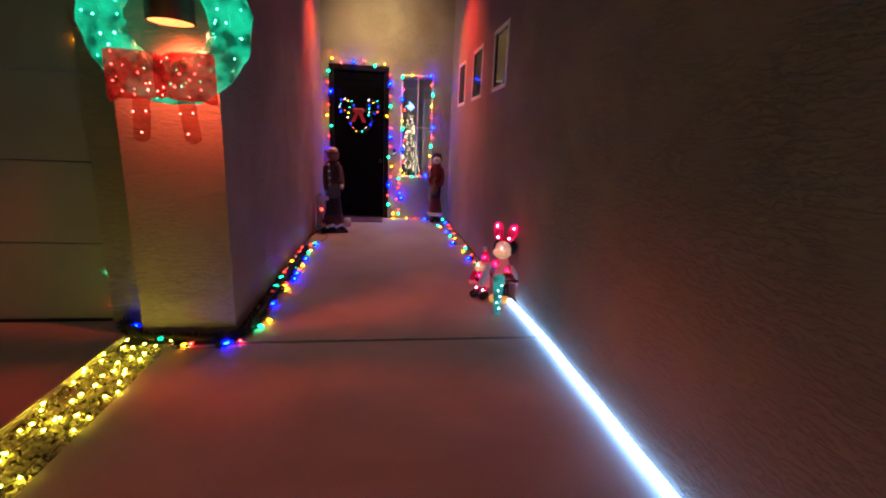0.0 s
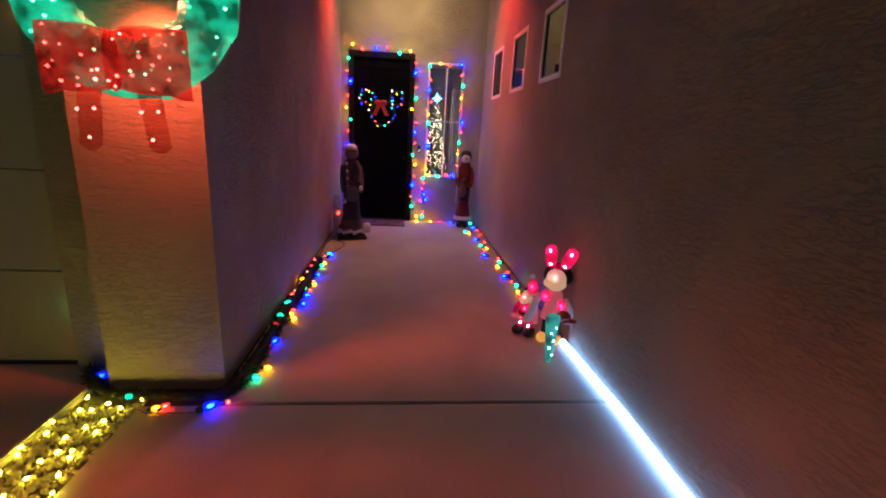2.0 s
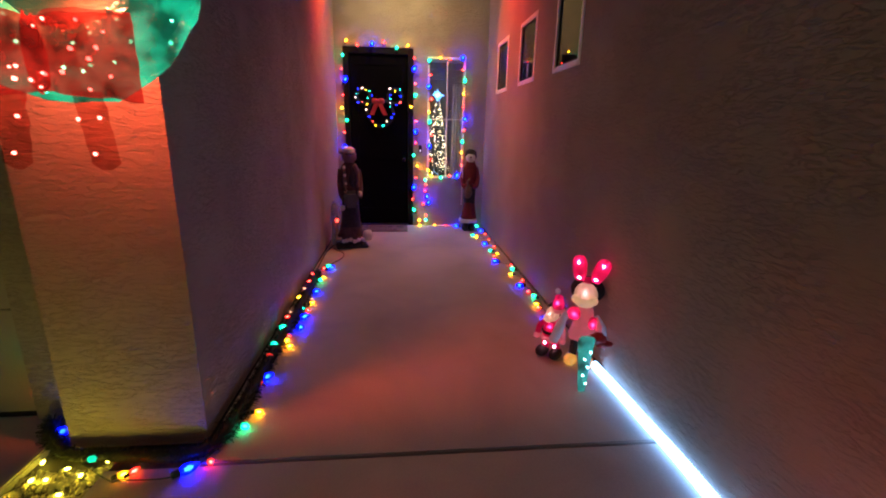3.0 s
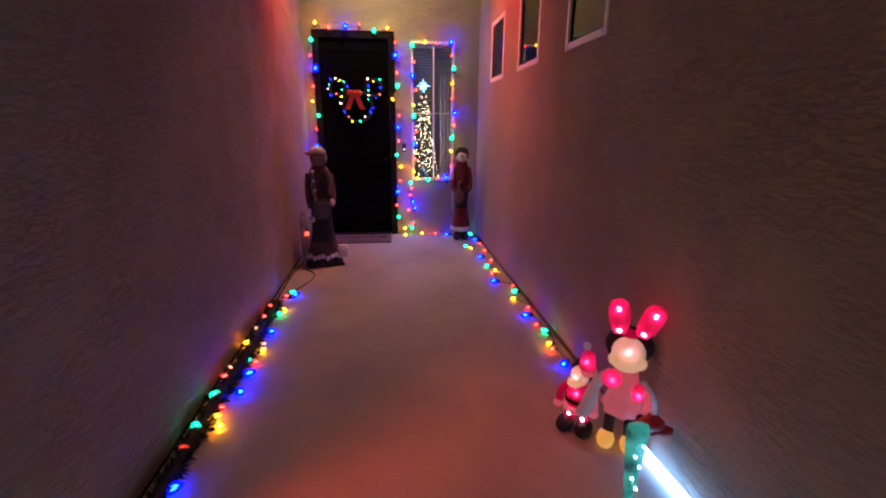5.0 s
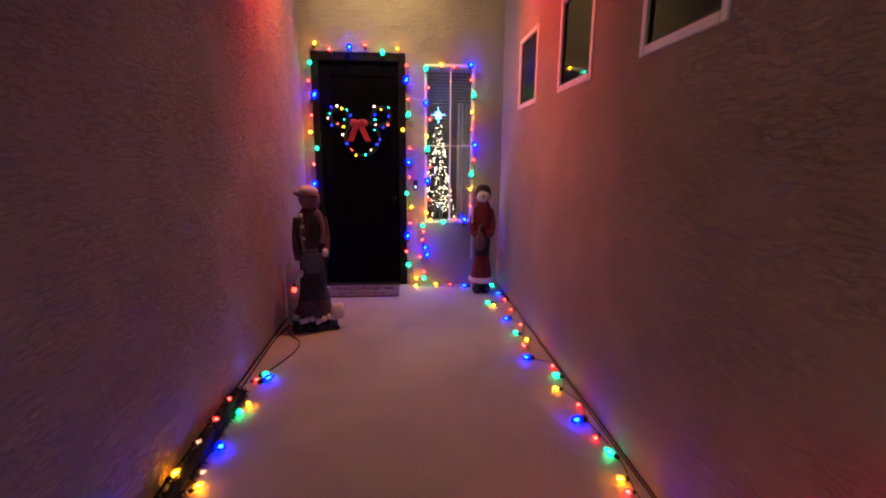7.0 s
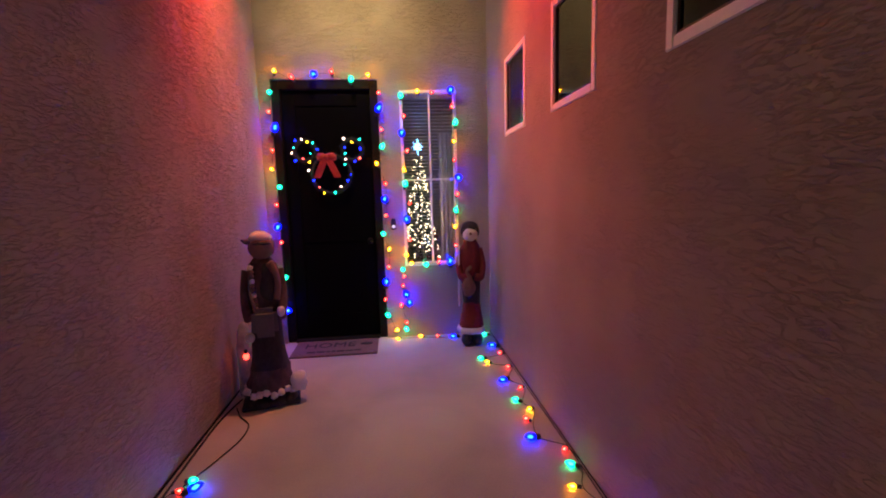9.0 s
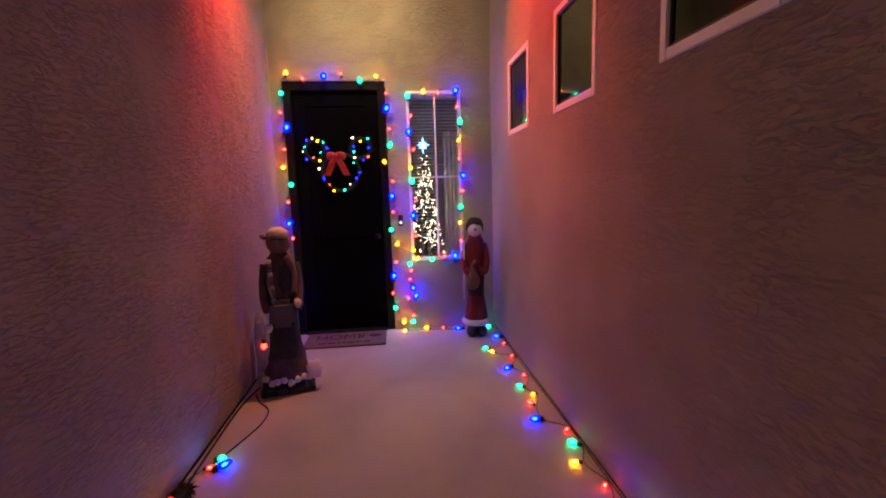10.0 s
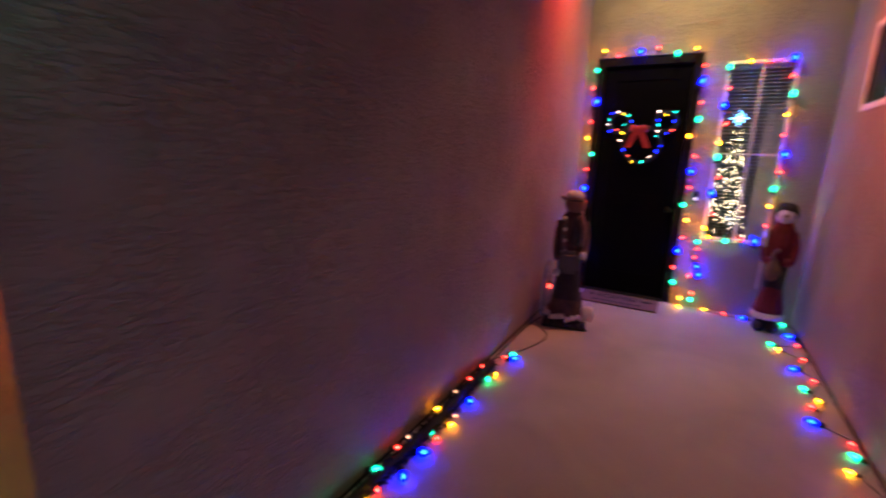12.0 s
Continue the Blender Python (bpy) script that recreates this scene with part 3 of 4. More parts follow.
WINDOW_STRING = [("b", 0.79, 0.73), ("r", 0.68, 0.74), ("g", 0.55, 0.74), ("y", 0.41, 0.75), ("y", 0.37, 0.82), ("r", 0.40, 0.99), ("b", 0.38, 1.16), ("r", 0.41, 1.34),
                 ("g", 0.37, 1.50), ("y", 0.37, 1.65), ("r", 0.39, 1.82), ("b", 0.36, 1.99), ("r", 0.38, 2.15), ("g", 0.36, 2.33), ("y", 0.52, 2.37), ("r", 0.65, 2.37),
                 ("b", 0.83, 2.38), ("r", 0.84, 2.23), ("g", 0.87, 2.07), ("y", 0.85, 1.91), ("r", 0.85, 1.74), ("b", 0.88, 1.58), ("r", 0.87, 1.40), ("g", 0.86, 1.24),
                 ("y", 0.85, 1.09), ("r", 0.85, 0.92)]
string_on_wall(WINDOW_STRING, "lit string of coloured bulbs round the white window", 4)
jamb_string = thing("light_string", (0, 0, 0), "coloured bulbs hung in the corner of the garage door", "string lights")
for hue, z in (("y", 1.86), ("g", 0.37), ("r", 0.13)):
    bulb_on(jamb_string, hue, Vector((-1.840, 3.460, z)), pose(0, 0, 0, 180, 0, 0), 0.5)
part("cord", Build().tube([(-1.838, 3.452, 0.0), (-1.840, 3.454, 0.9), (-1.838, 3.452, 1.95)], 0.002, 5), CORD, jamb_string, "dark green cord")
DROP_STRING = [("g", 0.32, 0.70), ("r", 0.33, 0.63), ("r", 0.31, 0.53), ("b", 0.34, 0.46), ("b", 0.37, 0.34), ("r", 0.30, 0.32), ("r", 0.34, 0.17), ("g", 0.33, 0.10)]
string_on_wall(DROP_STRING, "lit coloured bulbs hanging below the window corner", 5)
RIGHT_STRING = [("y", 0.26, 7.90), ("y", 0.49, 7.92), ("r", 0.65, 7.90), ("b", 0.82, 7.86), ("g", 1.13, 7.86), ("b", 1.14, 7.53), ("r", 1.15, 7.34), ("g", 0.97, 7.25),
                ("y", 1.00, 7.14), ("r", 1.14, 7.03), ("b", 1.05, 6.80), ("r", 1.13, 6.64), ("g", 1.05, 6.44), ("y", 1.10, 6.32), ("r", 1.04, 6.18), ("b", 1.02, 5.99),
                ("r", 1.15, 5.86), ("g", 1.14, 5.70), ("y", 1.08, 5.54), ("r", 1.14, 5.36), ("b", 1.09, 5.21), ("r", 1.11, 5.05), ("g", 1.13, 4.90), ("y", 1.10, 4.74),
                ("r", 1.09, 4.66), ("b", 1.10, 4.49)]
string_on_floor(RIGHT_STRING, "lit string of coloured bulbs along the foot of the windowed wall", 6)
LEFT_STRING = [("g", -0.82, 5.86), ("b", -0.79, 5.78), ("r", -0.85, 5.78), ("r", -0.92, 5.51), ("y", -0.80, 5.51), ("g", -0.82, 5.42), ("r", -0.91, 5.30), ("b", -0.81, 5.12),
               ("c", -0.91, 5.10), ("c", -0.81, 4.92), ("y", -0.90, 4.86), ("y", -0.79, 4.82), ("g", -0.85, 4.73), ("r", -0.80, 4.70), ("c", -0.90, 4.59), ("b", -0.81, 4.55),
               ("r", -0.91, 4.48), ("b", -0.79, 4.39), ("g", -0.90, 4.30), ("r", -0.84, 4.25), ("y", -0.84, 4.17), ("y", -0.80, 4.08), ("g", -0.89, 4.07), ("r", -0.88, 3.91),
               ("b", -0.85, 3.70), ("r", -0.85, 3.62), ("y", -0.79, 3.39), ("g", -0.82, 3.29), ("r", -0.88, 3.06), ("b", -0.97, 2.995), ("r", -1.17, 3.00), ("y", -1.21, 2.99)]
string_on_floor(LEFT_STRING + [("g", -1.39, 3.10), ("b", -1.64, 3.26)], "lit string of coloured bulbs along the pillar and wall foot", 7, 0.021)


# ---------------------------------------------------------------- dark garland at the foot of the pillar and wall
def garland():
    rng = random.Random(11)
    g = thing("floor_garland", (0, 0, 0), "dark unlit needle garland along the pillar foot", "garland")
    line = glide([(-1.70, 3.34, 0.025), (-1.58, 3.2, 0.024), (-1.48, 3.13, 0.024), (-1.3, 3.11, 0.024), (-1.08, 3.09, 0.024), (-0.93, 3.11, 0.028), (-0.865, 3.26, 0.035), (-0.855, 3.7, 0.034),
                  (-0.862, 4.2, 0.032), (-0.85, 4.7, 0.032), (-0.862, 5.2, 0.03), (-0.875, 5.62, 0.026)], 14)
    part("stem", Build().tube(line, [(0.024 if p.y < 3.2 else 0.03) + 0.008 * noise.noise(p * 9) for p in line], 8), NEEDLE, g)
    b = Build()
    for i in range(8000):
        k = rng.randrange(len(line) - 1)
        p = line[k].lerp(line[k + 1], rng.random())
        d = Vector((rng.gauss(0, 1), rng.gauss(0, 1), rng.gauss(0.1, 0.7))).normalized()
        n = rng.uniform(0.04, 0.075)
        tip = p + d * n * (0.62 if p.y < 3.2 else 0.95)
        tip.z = max(tip.z, 0.004)
        tip.x = max(tip.x, LEFT_X + 0.004) if tip.y > 3.19 and tip.x > -1.2 else tip.x
        if tip.y > PILLAR_Y - 0.005 and -1.53 < tip.x < LEFT_X:
            tip.y = PILLAR_Y - 0.006
        w = d.orthogonal().normalized() * 0.0028
        b.add([p - w, p + w, tip + w * 0.4, tip - w * 0.4], [(0, 1, 2, 3)])
    tagged(part("needles", b, NEEDLE, g), kind="stuff")


garland()


# ---------------------------------------------------------------- lit gravel strip
def gravel_strip():
    rng = random.Random(5)
    shapes = []
    for s in range(6):
        b = Build()
        b.ball((0, 0, 0), (1, rng.uniform(0.7, 1), rng.uniform(0.5, 0.7)), rings=4, sides=7, wobble=0.5)
        shapes.append(b)
    b = Build()
    for i in range(2600):
        x, y = rng.uniform(-1.615, -1.305), rng.uniform(0.7, 3.08)
        r = rng.uniform(0.006, 0.016)
        m = pose(x, y, -0.018 + rng.uniform(0, 0.008), rng.uniform(0, 360), rng.uniform(0, 360), rng.uniform(0, 360)) @ Matrix.Scale(r, 4)
        s = shapes[i % 6]
        b.add(s.v, s.f, 0, True, m)
    tagged(part("gravel", b, PEBBLE), "loose tan pebbles in the lit strip", "gravel", kind="stuff")
    s = thing("mini_light_string", (0, 0, 0), "warm yellow mini lights strewn over the gravel", "string lights")
    me = Build().lathe([(0.0, 0.02), (0.0045, 0.016), (0.0066, 0.008), (0.0045, 0.0), (0.0, 0.0)], 8).mesh("bulb", MINI_YELLOW)
    for row in range(3):
        line = []
        for i in range(29):
            y = 0.75 + i * 0.083 + rng.uniform(-0.04, 0.04)
            x = (-1.575, -1.45, -1.345)[row] + rng.uniform(-0.045, 0.045)
            x = min(max(x, -1.61), -1.305)
            p = Vector((x, y, 0.004 + rng.uniform(0, 0.008)))
            line.append(p)
            if rng.random() < 0.9:
                q = part("bulb", me, None, s)
                q.matrix_local = Matrix.Translation(p) @ pose(0, 0, 0, rng.uniform(40, 100), 0, rng.uniform(0, 360))
        part("wire", Build().tube(glide(line, 3), 0.0014, 5), CORD, s, "thin green wire")


gravel_strip()


# ---------------------------------------------------------------- white tube light along the windowed wall
tube_line = [(1.135, 3.72, 0.024), (1.15, 3.4, 0.022), (1.165, 3.0, 0.022), (1.165, 2.4, 0.022), (1.16, 1.6, 0.022), (1.165, 0.6, 0.022), (1.165, -1.5, 0.022)]
led = thing("led_tube_light", (0, 0, 0), "bright cool white light tube lying along the wall", "tube light")
part("tube", Build().tube([p + Vector((0.006 * noise.noise((0, p.y * 3, 1)), 0, 0.006)) for p in glide(tube_line, 14)], 0.027, 12), TUBE, led)
part("end_cap", Build().lathe([(0.0, 0.0), (0.023, 0.0), (0.023, 0.05), (0.012, 0.06), (0.0, 0.06)], 14, at=pose(1.135, 3.72, 0.024, -90)), RUBBER, led, "dark end cap")


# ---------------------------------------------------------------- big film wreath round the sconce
# these films emit a glow of their own, beside the mini bulbs
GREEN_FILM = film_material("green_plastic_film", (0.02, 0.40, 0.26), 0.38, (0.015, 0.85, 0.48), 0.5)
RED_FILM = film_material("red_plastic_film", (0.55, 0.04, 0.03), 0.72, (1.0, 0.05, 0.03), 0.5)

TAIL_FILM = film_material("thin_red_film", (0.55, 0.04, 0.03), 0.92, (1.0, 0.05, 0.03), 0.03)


def film_wreath():
    rng = random.Random(21)
    w = thing("pillar_wreath", (-1.13, 3.04, 1.915), "large lit green plastic film wreath with a red bow", "wreath")
    w.scale = (1.05, 1.0, 1.05)
    ring = Build()
    n, sides = 64, 18
    v, f = [], []
    for i in range(n):
        a = 2 * math.pi * i / n
        c = Vector((math.cos(a), 0, math.sin(a)))
        for j in range(sides):
            t = 2 * math.pi * j / sides
            r = 0.108 * (1 + 0.16 * noise.noise(Vector((math.cos(a) * 5, math.sin(a) * 5, j * 0.9))) + 0.05 * math.sin(14 * a))
            p = c * (0.312 + r * math.cos(t)) + Vector((0, r * 0.5 * math.sin(t), 0))
            v.append(p)
    for i in range(n):
        for j in range(sides):
            f.append((i * sides + j, i * sides + (j + 1) % sides, ((i + 1) % n) * sides + (j + 1) % sides, ((i + 1) % n) * sides + j))
    ring.add(v, f, 0, False)
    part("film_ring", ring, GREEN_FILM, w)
    part("wire_hoop", Build().tube([(0.312 * math.cos(k * 0.13), 0, 0.312 * math.sin(k * 0.13)) for k in range(48)], 0.004, 6, closed=True), WHITE, w, "white wire hoop")
    dot = Build().ball((0, 0, 0), 0.006, rings=5, sides=8).mesh("mini_bulb", MINI_GREEN)
    for i in range(46):
        a, t = rng.uniform(0, 2 * math.pi), rng.uniform(0, 2 * math.pi)
        r = 0.312 + 0.085 * math.cos(t)
        o = part("mini_bulb", dot, None, w)
        o.location = (r * math.cos(a), -0.012 - 0.038 * abs(math.sin(t)), r * math.sin(a))
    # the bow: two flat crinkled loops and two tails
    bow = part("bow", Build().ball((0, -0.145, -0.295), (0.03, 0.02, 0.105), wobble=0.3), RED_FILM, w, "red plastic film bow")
    for sx in (-1, 1):
        cols, rows = 12, 8
        vv = []
        for lay in (0, 1):
            for i in range(cols):
                u = i / (cols - 1)
                for j in range(rows):
                    s = j / (rows - 1) - 0.5
                    h = 0.20 + 0.05 * u
                    vv.append((sx * u * 0.262, (-0.05 if lay else 0.0) * math.sin(math.pi * min(u, 1)) + 0.012 * noise.noise((u * 9 + sx, s * 9, lay * 3 * u * (1 - u))) - 0.125,
                               -0.295 + s * h + 0.012 * noise.noise((u * 5, s * 5, 7))))
        n0 = cols * rows
        ff = [(k + i * rows + j, k + i * rows + j + 1, k + (i + 1) * rows + j + 1, k + (i + 1) * rows + j) for k in (0, n0) for i in range(cols - 1) for j in range(rows - 1)]
        ff += [((cols - 1) * rows + j, (cols - 1) * rows + j + 1, n0 + (cols - 1) * rows + j + 1, n0 + (cols - 1) * rows + j) for j in range(rows - 1)]
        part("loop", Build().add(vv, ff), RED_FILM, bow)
    for sx in (-1, 1):
        t = Build()
        vv = []
        for i in range(10):
            u = i / 9
            for j in range(4):
                vv.append((sx * (0.105 + 0.02 * u) + (j / 3 - 0.5) * 0.085, -0.12 + 0.012 * noise.noise((u * 6, j * 1.3, sx)), -0.39 - 0.21 * u - (0.02 if j in (1, 2) and i == 9 else 0)))
        t.add(vv, [(i * 4 + j, i * 4 + j + 1, (i + 1) * 4 + j + 1, (i + 1) * 4 + j) for i in range(9) for j in range(3)])
        part("tail", t, TAIL_FILM, bow)
    dot = Build().ball((0, 0, 0), 0.006, rings=5, sides=8).mesh("mini_bulb", MINI_RED)
    for i in range(26):
        o = part("mini_bulb", dot, None, bow)
        u = rng.uniform(-1, 1)
        o.scale = [rng.uniform(0.5, 1.15)] * 3
        o.location = (u * 0.25, -0.13 - rng.uniform(0, 0.045) * (1 - abs(u)) - 0.01, -0.295 + rng.uniform(-0.45, 0.45) * (0.20 + 0.05 * abs(u)))
    for sx in (-1, 1):
        for dx, dz in ((-0.03, -0.47), (0.03, -0.465), (0.0, -0.57)):
            o = part("mini_bulb", dot, None, bow)
            o.location = (sx * 0.112 + dx, -0.145, dz)


film_wreath()


# ---------------------------------------------------------------- wreath of three rings on the door
def door_wreath():
    rng = random.Random(31)
    w = thing("door_wreath", (-0.33, FRONT_Y + 0.01, 0), "dark three-ring wreath with coloured mini lights and red bow", "wreath")
    rings = [("ring", -0.225, 1.855, 0.095, 11), ("ring", 0.215, 1.86, 0.095, 9), ("ring", 0.01, 1.635, 0.18, 13)]
    minis = {k: Build().ball((0, 0, 0), 0.0085, rings=6, sides=8).mesh("mini_bulb", MINI[k]) for k in "rgbyc"}
    for nm, cx, cz, r, count in rings:
        b = Build()
        pts = [Vector((cx + r * math.cos(a * 0.196), 0, cz + r * math.sin(a * 0.196))) for a in range(32)]
        b.tube(pts, 0.016, 6, closed=True)
        for i in range(700):
            a = rng.uniform(0, 2 * math.pi)
            p = Vector((cx + r * math.cos(a), 0, cz + r * math.sin(a)))
            d = Vector((rng.gauss(0, 1), rng.gauss(-0.3, 0.8), rng.gauss(0, 1))).normalized() * rng.uniform(0.02, 0.045)
            d.y = min(d.y, 0.03)
            e = d.orthogonal().normalized() * 0.002
            b.add([p - e, p + e, p + d + e * 0.4, p + d - e * 0.4], [(0, 1, 2, 3)])
        o = part(nm, b, NEEDLE, w)
        for i in range(count):
            a = 2 * math.pi * (i + rng.uniform(-0.25, 0.25)) / count
            if nm == "ring" and count == 13 and 0.7 < a < 2.5:
                continue
            hue = "bgycbgcbrygcb"[i % 13]
            q = part("mini_bulb", minis[hue], None, o, "glowing %s mini bulb" % NAMES[hue])
            rr = r + rng.uniform(-0.038, 0.03)
            q.location = (cx + rr * math.cos(a), -0.035 - rng.uniform(0, 0.02), cz + rr * math.sin(a))
            q.scale = [rng.uniform(0.7, 1.25)] * 3
    bow = Build()
    for sx in (-1, 1):
        bow.ball((-0.02 + sx * 0.045, -0.06, 1.79), (0.05, 0.025, 0.035), wobble=0.4)
        vv = []
        for i in range(7):
            u = i / 6
            for j in range(3):
                vv.append((-0.02 + sx * (0.01 + 0.085 * u) + (j - 1) * 0.032, -0.065 - 0.01 * math.sin(u * 4 + j), 1.79 - 0.19 * u))
        bow.add(vv, [(i * 3 + j, i * 3 + j + 1, (i + 1) * 3 + j + 1, (i + 1) * 3 + j) for i in range(6) for j in range(2)])
    bow.ball((-0.02, -0.07, 1.79), (0.022, 0.022, 0.026))
    part("bow", bow, RIBBON, w, "red ribbon bow")


door_wreath()


# ---------------------------------------------------------------- doormat
def doormat():
    m = thing("doormat", (-0.335, 7.77, 0), "brown doormat lettered HOME before the front door", "doormat")
    part("pad", Build().box((-0.39, -0.21, 0.0), (0.39, 0.21, 0.014), bevel=0.005), MAT_FIBRE, m)
    text = bpy.data.curves.new("word", "FONT")
    text.body, text.size, text.align_x, text.align_y, text.extrude = "HOME", 0.17, "CENTER", "CENTER", 0.001
    tmp = new("word", text)
    me = bpy.data.meshes.new_from_object(tmp.evaluated_get(bpy.context.evaluated_depsgraph_get()))
    bpy.data.objects.remove(tmp)
    me.materials.clear()
    me.materials.append(MAT_INK)
    o = part("word", me, None, m, "dark printed word HOME")
    o.location = (-0.06, 0.055, 0.0155)
    b = Build()
    x = -0.25
    rng = random.Random(2)
    while x < 0.24:
        n = rng.uniform(0.03, 0.075)
        b.box((x, -0.13, 0.0142), (x + n, -0.095, 0.0155))
        x += n + 0.014
    part("small_lettering", b, MAT_INK, m, "dark unreadable line of print")
    part("emblem", Build().lathe([(0.0, 0.0155), (0.06, 0.0155), (0.06, 0.0142)], 20, at=pose(0.28, 0.06, 0), squash=0.6), MAT_INK, m, "dark oval emblem")


doormat()


# ---------------------------------------------------------------- doorbell
def doorbell():
    d = thing("doorbell", (0.245, FRONT_Y, 1.14), "small dark doorbell with a lit white ring on the wall", "doorbell")
    part("plate", Build().box((-0.024, -0.016, -0.055), (0.024, 0.0, 0.055), bevel=0.006), RUBBER, d)
    part("ring_button", Build().lathe([(0.009, -0.019), (0.013, -0.019), (0.013, -0.015), (0.009, -0.015), (0.009, -0.019)], 16, at=pose(0, 0, -0.02, -90) @ pose(0, 0, -0.036)),
         lit("doorbell_ring", (0.9, 0.95, 1.0), 2.0), d, "lit white ring")


doorbell()


# ---------------------------------------------------------------- tall carved figures by the door
def tall_figure_grey():
    coat = surface("brown_felt_coat", (0.085, 0.045, 0.04), 0.9, vary=0.6, fine=26, coarse=8, bump=0.4)
    fur = surface("cream_fur", (0.72, 0.66, 0.62), 0.95, vary=0.2, fine=90, bump=0.6)
    face = surface("tan_felt", (0.20, 0.115, 0.09), 0.85, vary=0.2, bump=0.2)
    bag = surface("grey_knit", (0.13, 0.12, 0.11), 0.95, vary=0.3, fine=110, bump=0.6)
    black = surface("black_boot", (0.012, 0.011, 0.011), 0.5, bump=0.1)
    dark = surface("charcoal_felt", (0.035, 0.032, 0.034), 0.92, vary=0.5, fine=30, bump=0.4)
    b = Build()
    # flared skirt, charcoal coat, brown vest
    b.lathe([(0.0, 0.10), (0.205, 0.10), (0.20, 0.14), (0.17, 0.2), (0.152, 0.26)], 30, 0, wobble=0.16, squash=0.85)
    b.lathe([(0.156, 0.245), (0.14, 0.34), (0.128, 0.46), (0.122, 0.58), (0.12, 0.66)], 30, 5, wobble=0.12, squash=0.85)
    b.lathe([(0.122, 0.64), (0.126, 0.74), (0.134, 0.84), (0.134, 0.91), (0.112, 0.98), (0.07, 1.02), (0.06, 1.04)], 30, 0, wobble=0.12, squash=0.85)
    for k in range(22):
        a = 2 * math.pi * k / 22
        b.ball((0.205 * math.cos(a), 0.172 * math.sin(a), 0.105 + 0.014 * math.sin(k * 2.1)), (0.032, 0.028, 0.024), 1, 6, 8, wobble=0.5)
    # head with a white cap and a short beard
    b.ball((0.005, -0.01, 1.095), (0.105, 0.092, 0.088), 2, wobble=0.1)
    b.ball((0.0, 0.0, 1.162), (0.092, 0.088, 0.046), 1, wobble=0.25)
    b.tube([(-0.085, 0.0, 1.135), (-0.125, -0.01, 1.14), (-0.15, -0.012, 1.152)], [0.024, 0.016, 0.006], 8, 2)
    b.ball((0.01, -0.07, 1.125), (0.075, 0.03, 0.014), 5, wobble=0.2)
    # dark front opening between speckled and plain vest bands
    b.ball((0.03, -0.085, 0.85), (0.062, 0.045, 0.14), 5, wobble=0.1)
    for k in range(14):
        b.ball((-0.088 + 0.002 * k, -0.098, 0.97 - 0.031 * k), (0.026, 0.02, 0.02), (1, 2, 3)[k % 3], 6, 8, wobble=0.5)
    b.tube(glide([(0.06, -0.09, 1.0), (0.115, -0.085, 0.88), (0.10, -0.105, 0.74)], 5), [0.034] * 4 + [0.028] * 7, 8, 2)
    # arms with white mittens and a knitted bag
    for sx in (-1, 1):
        b.tube(glide([(sx * 0.125, 0.0, 0.94), (sx * 0.145, -0.03, 0.8), (sx * 0.14, -0.075, 0.68), (sx * 0.12, -0.11, 0.62)], 5), [0.042] * 15 + [0.034], 10, 0)
        b.ball((sx * 0.06, -0.06, 0.035), (0.09, 0.135, 0.045), 4)
        b.ball((sx * 0.15, -0.05, 0.035), (0.07, 0.12, 0.042), 4)
    b.ball((0.13, -0.13, 0.665), (0.034, 0.032, 0.036), 1, wobble=0.2)
    b.ball((-0.13, -0.12, 0.50), (0.04, 0.034, 0.034), 1, wobble=0.2)
    b.box((-0.105, -0.185, 0.50), (0.10, -0.09, 0.70), 3, bevel=0.035)
    b.tube(glide([(-0.07, -0.14, 0.69), (-0.105, -0.11, 0.84), (-0.06, -0.05, 1.0)], 5), 0.012, 6, 3)
    b.box((-0.235, -0.16, 0.0), (0.235, 0.16, 0.03), 4, bevel=0.008)
    b.ball((0.235, -0.10, 0.15), (0.07, 0.055, 0.07), 1, wobble=0.4)
    o = part("standing_figure", b, [coat, fur, face, bag, black, dark])
    o.matrix_world = pose(-0.65, 6.76, 0, 0, 0, 12) @ Matrix.Diagonal((0.8, 0.82, 1, 1))
    tagged(o, "tall slim brown felt standing figure with cream fur trim", "statue")


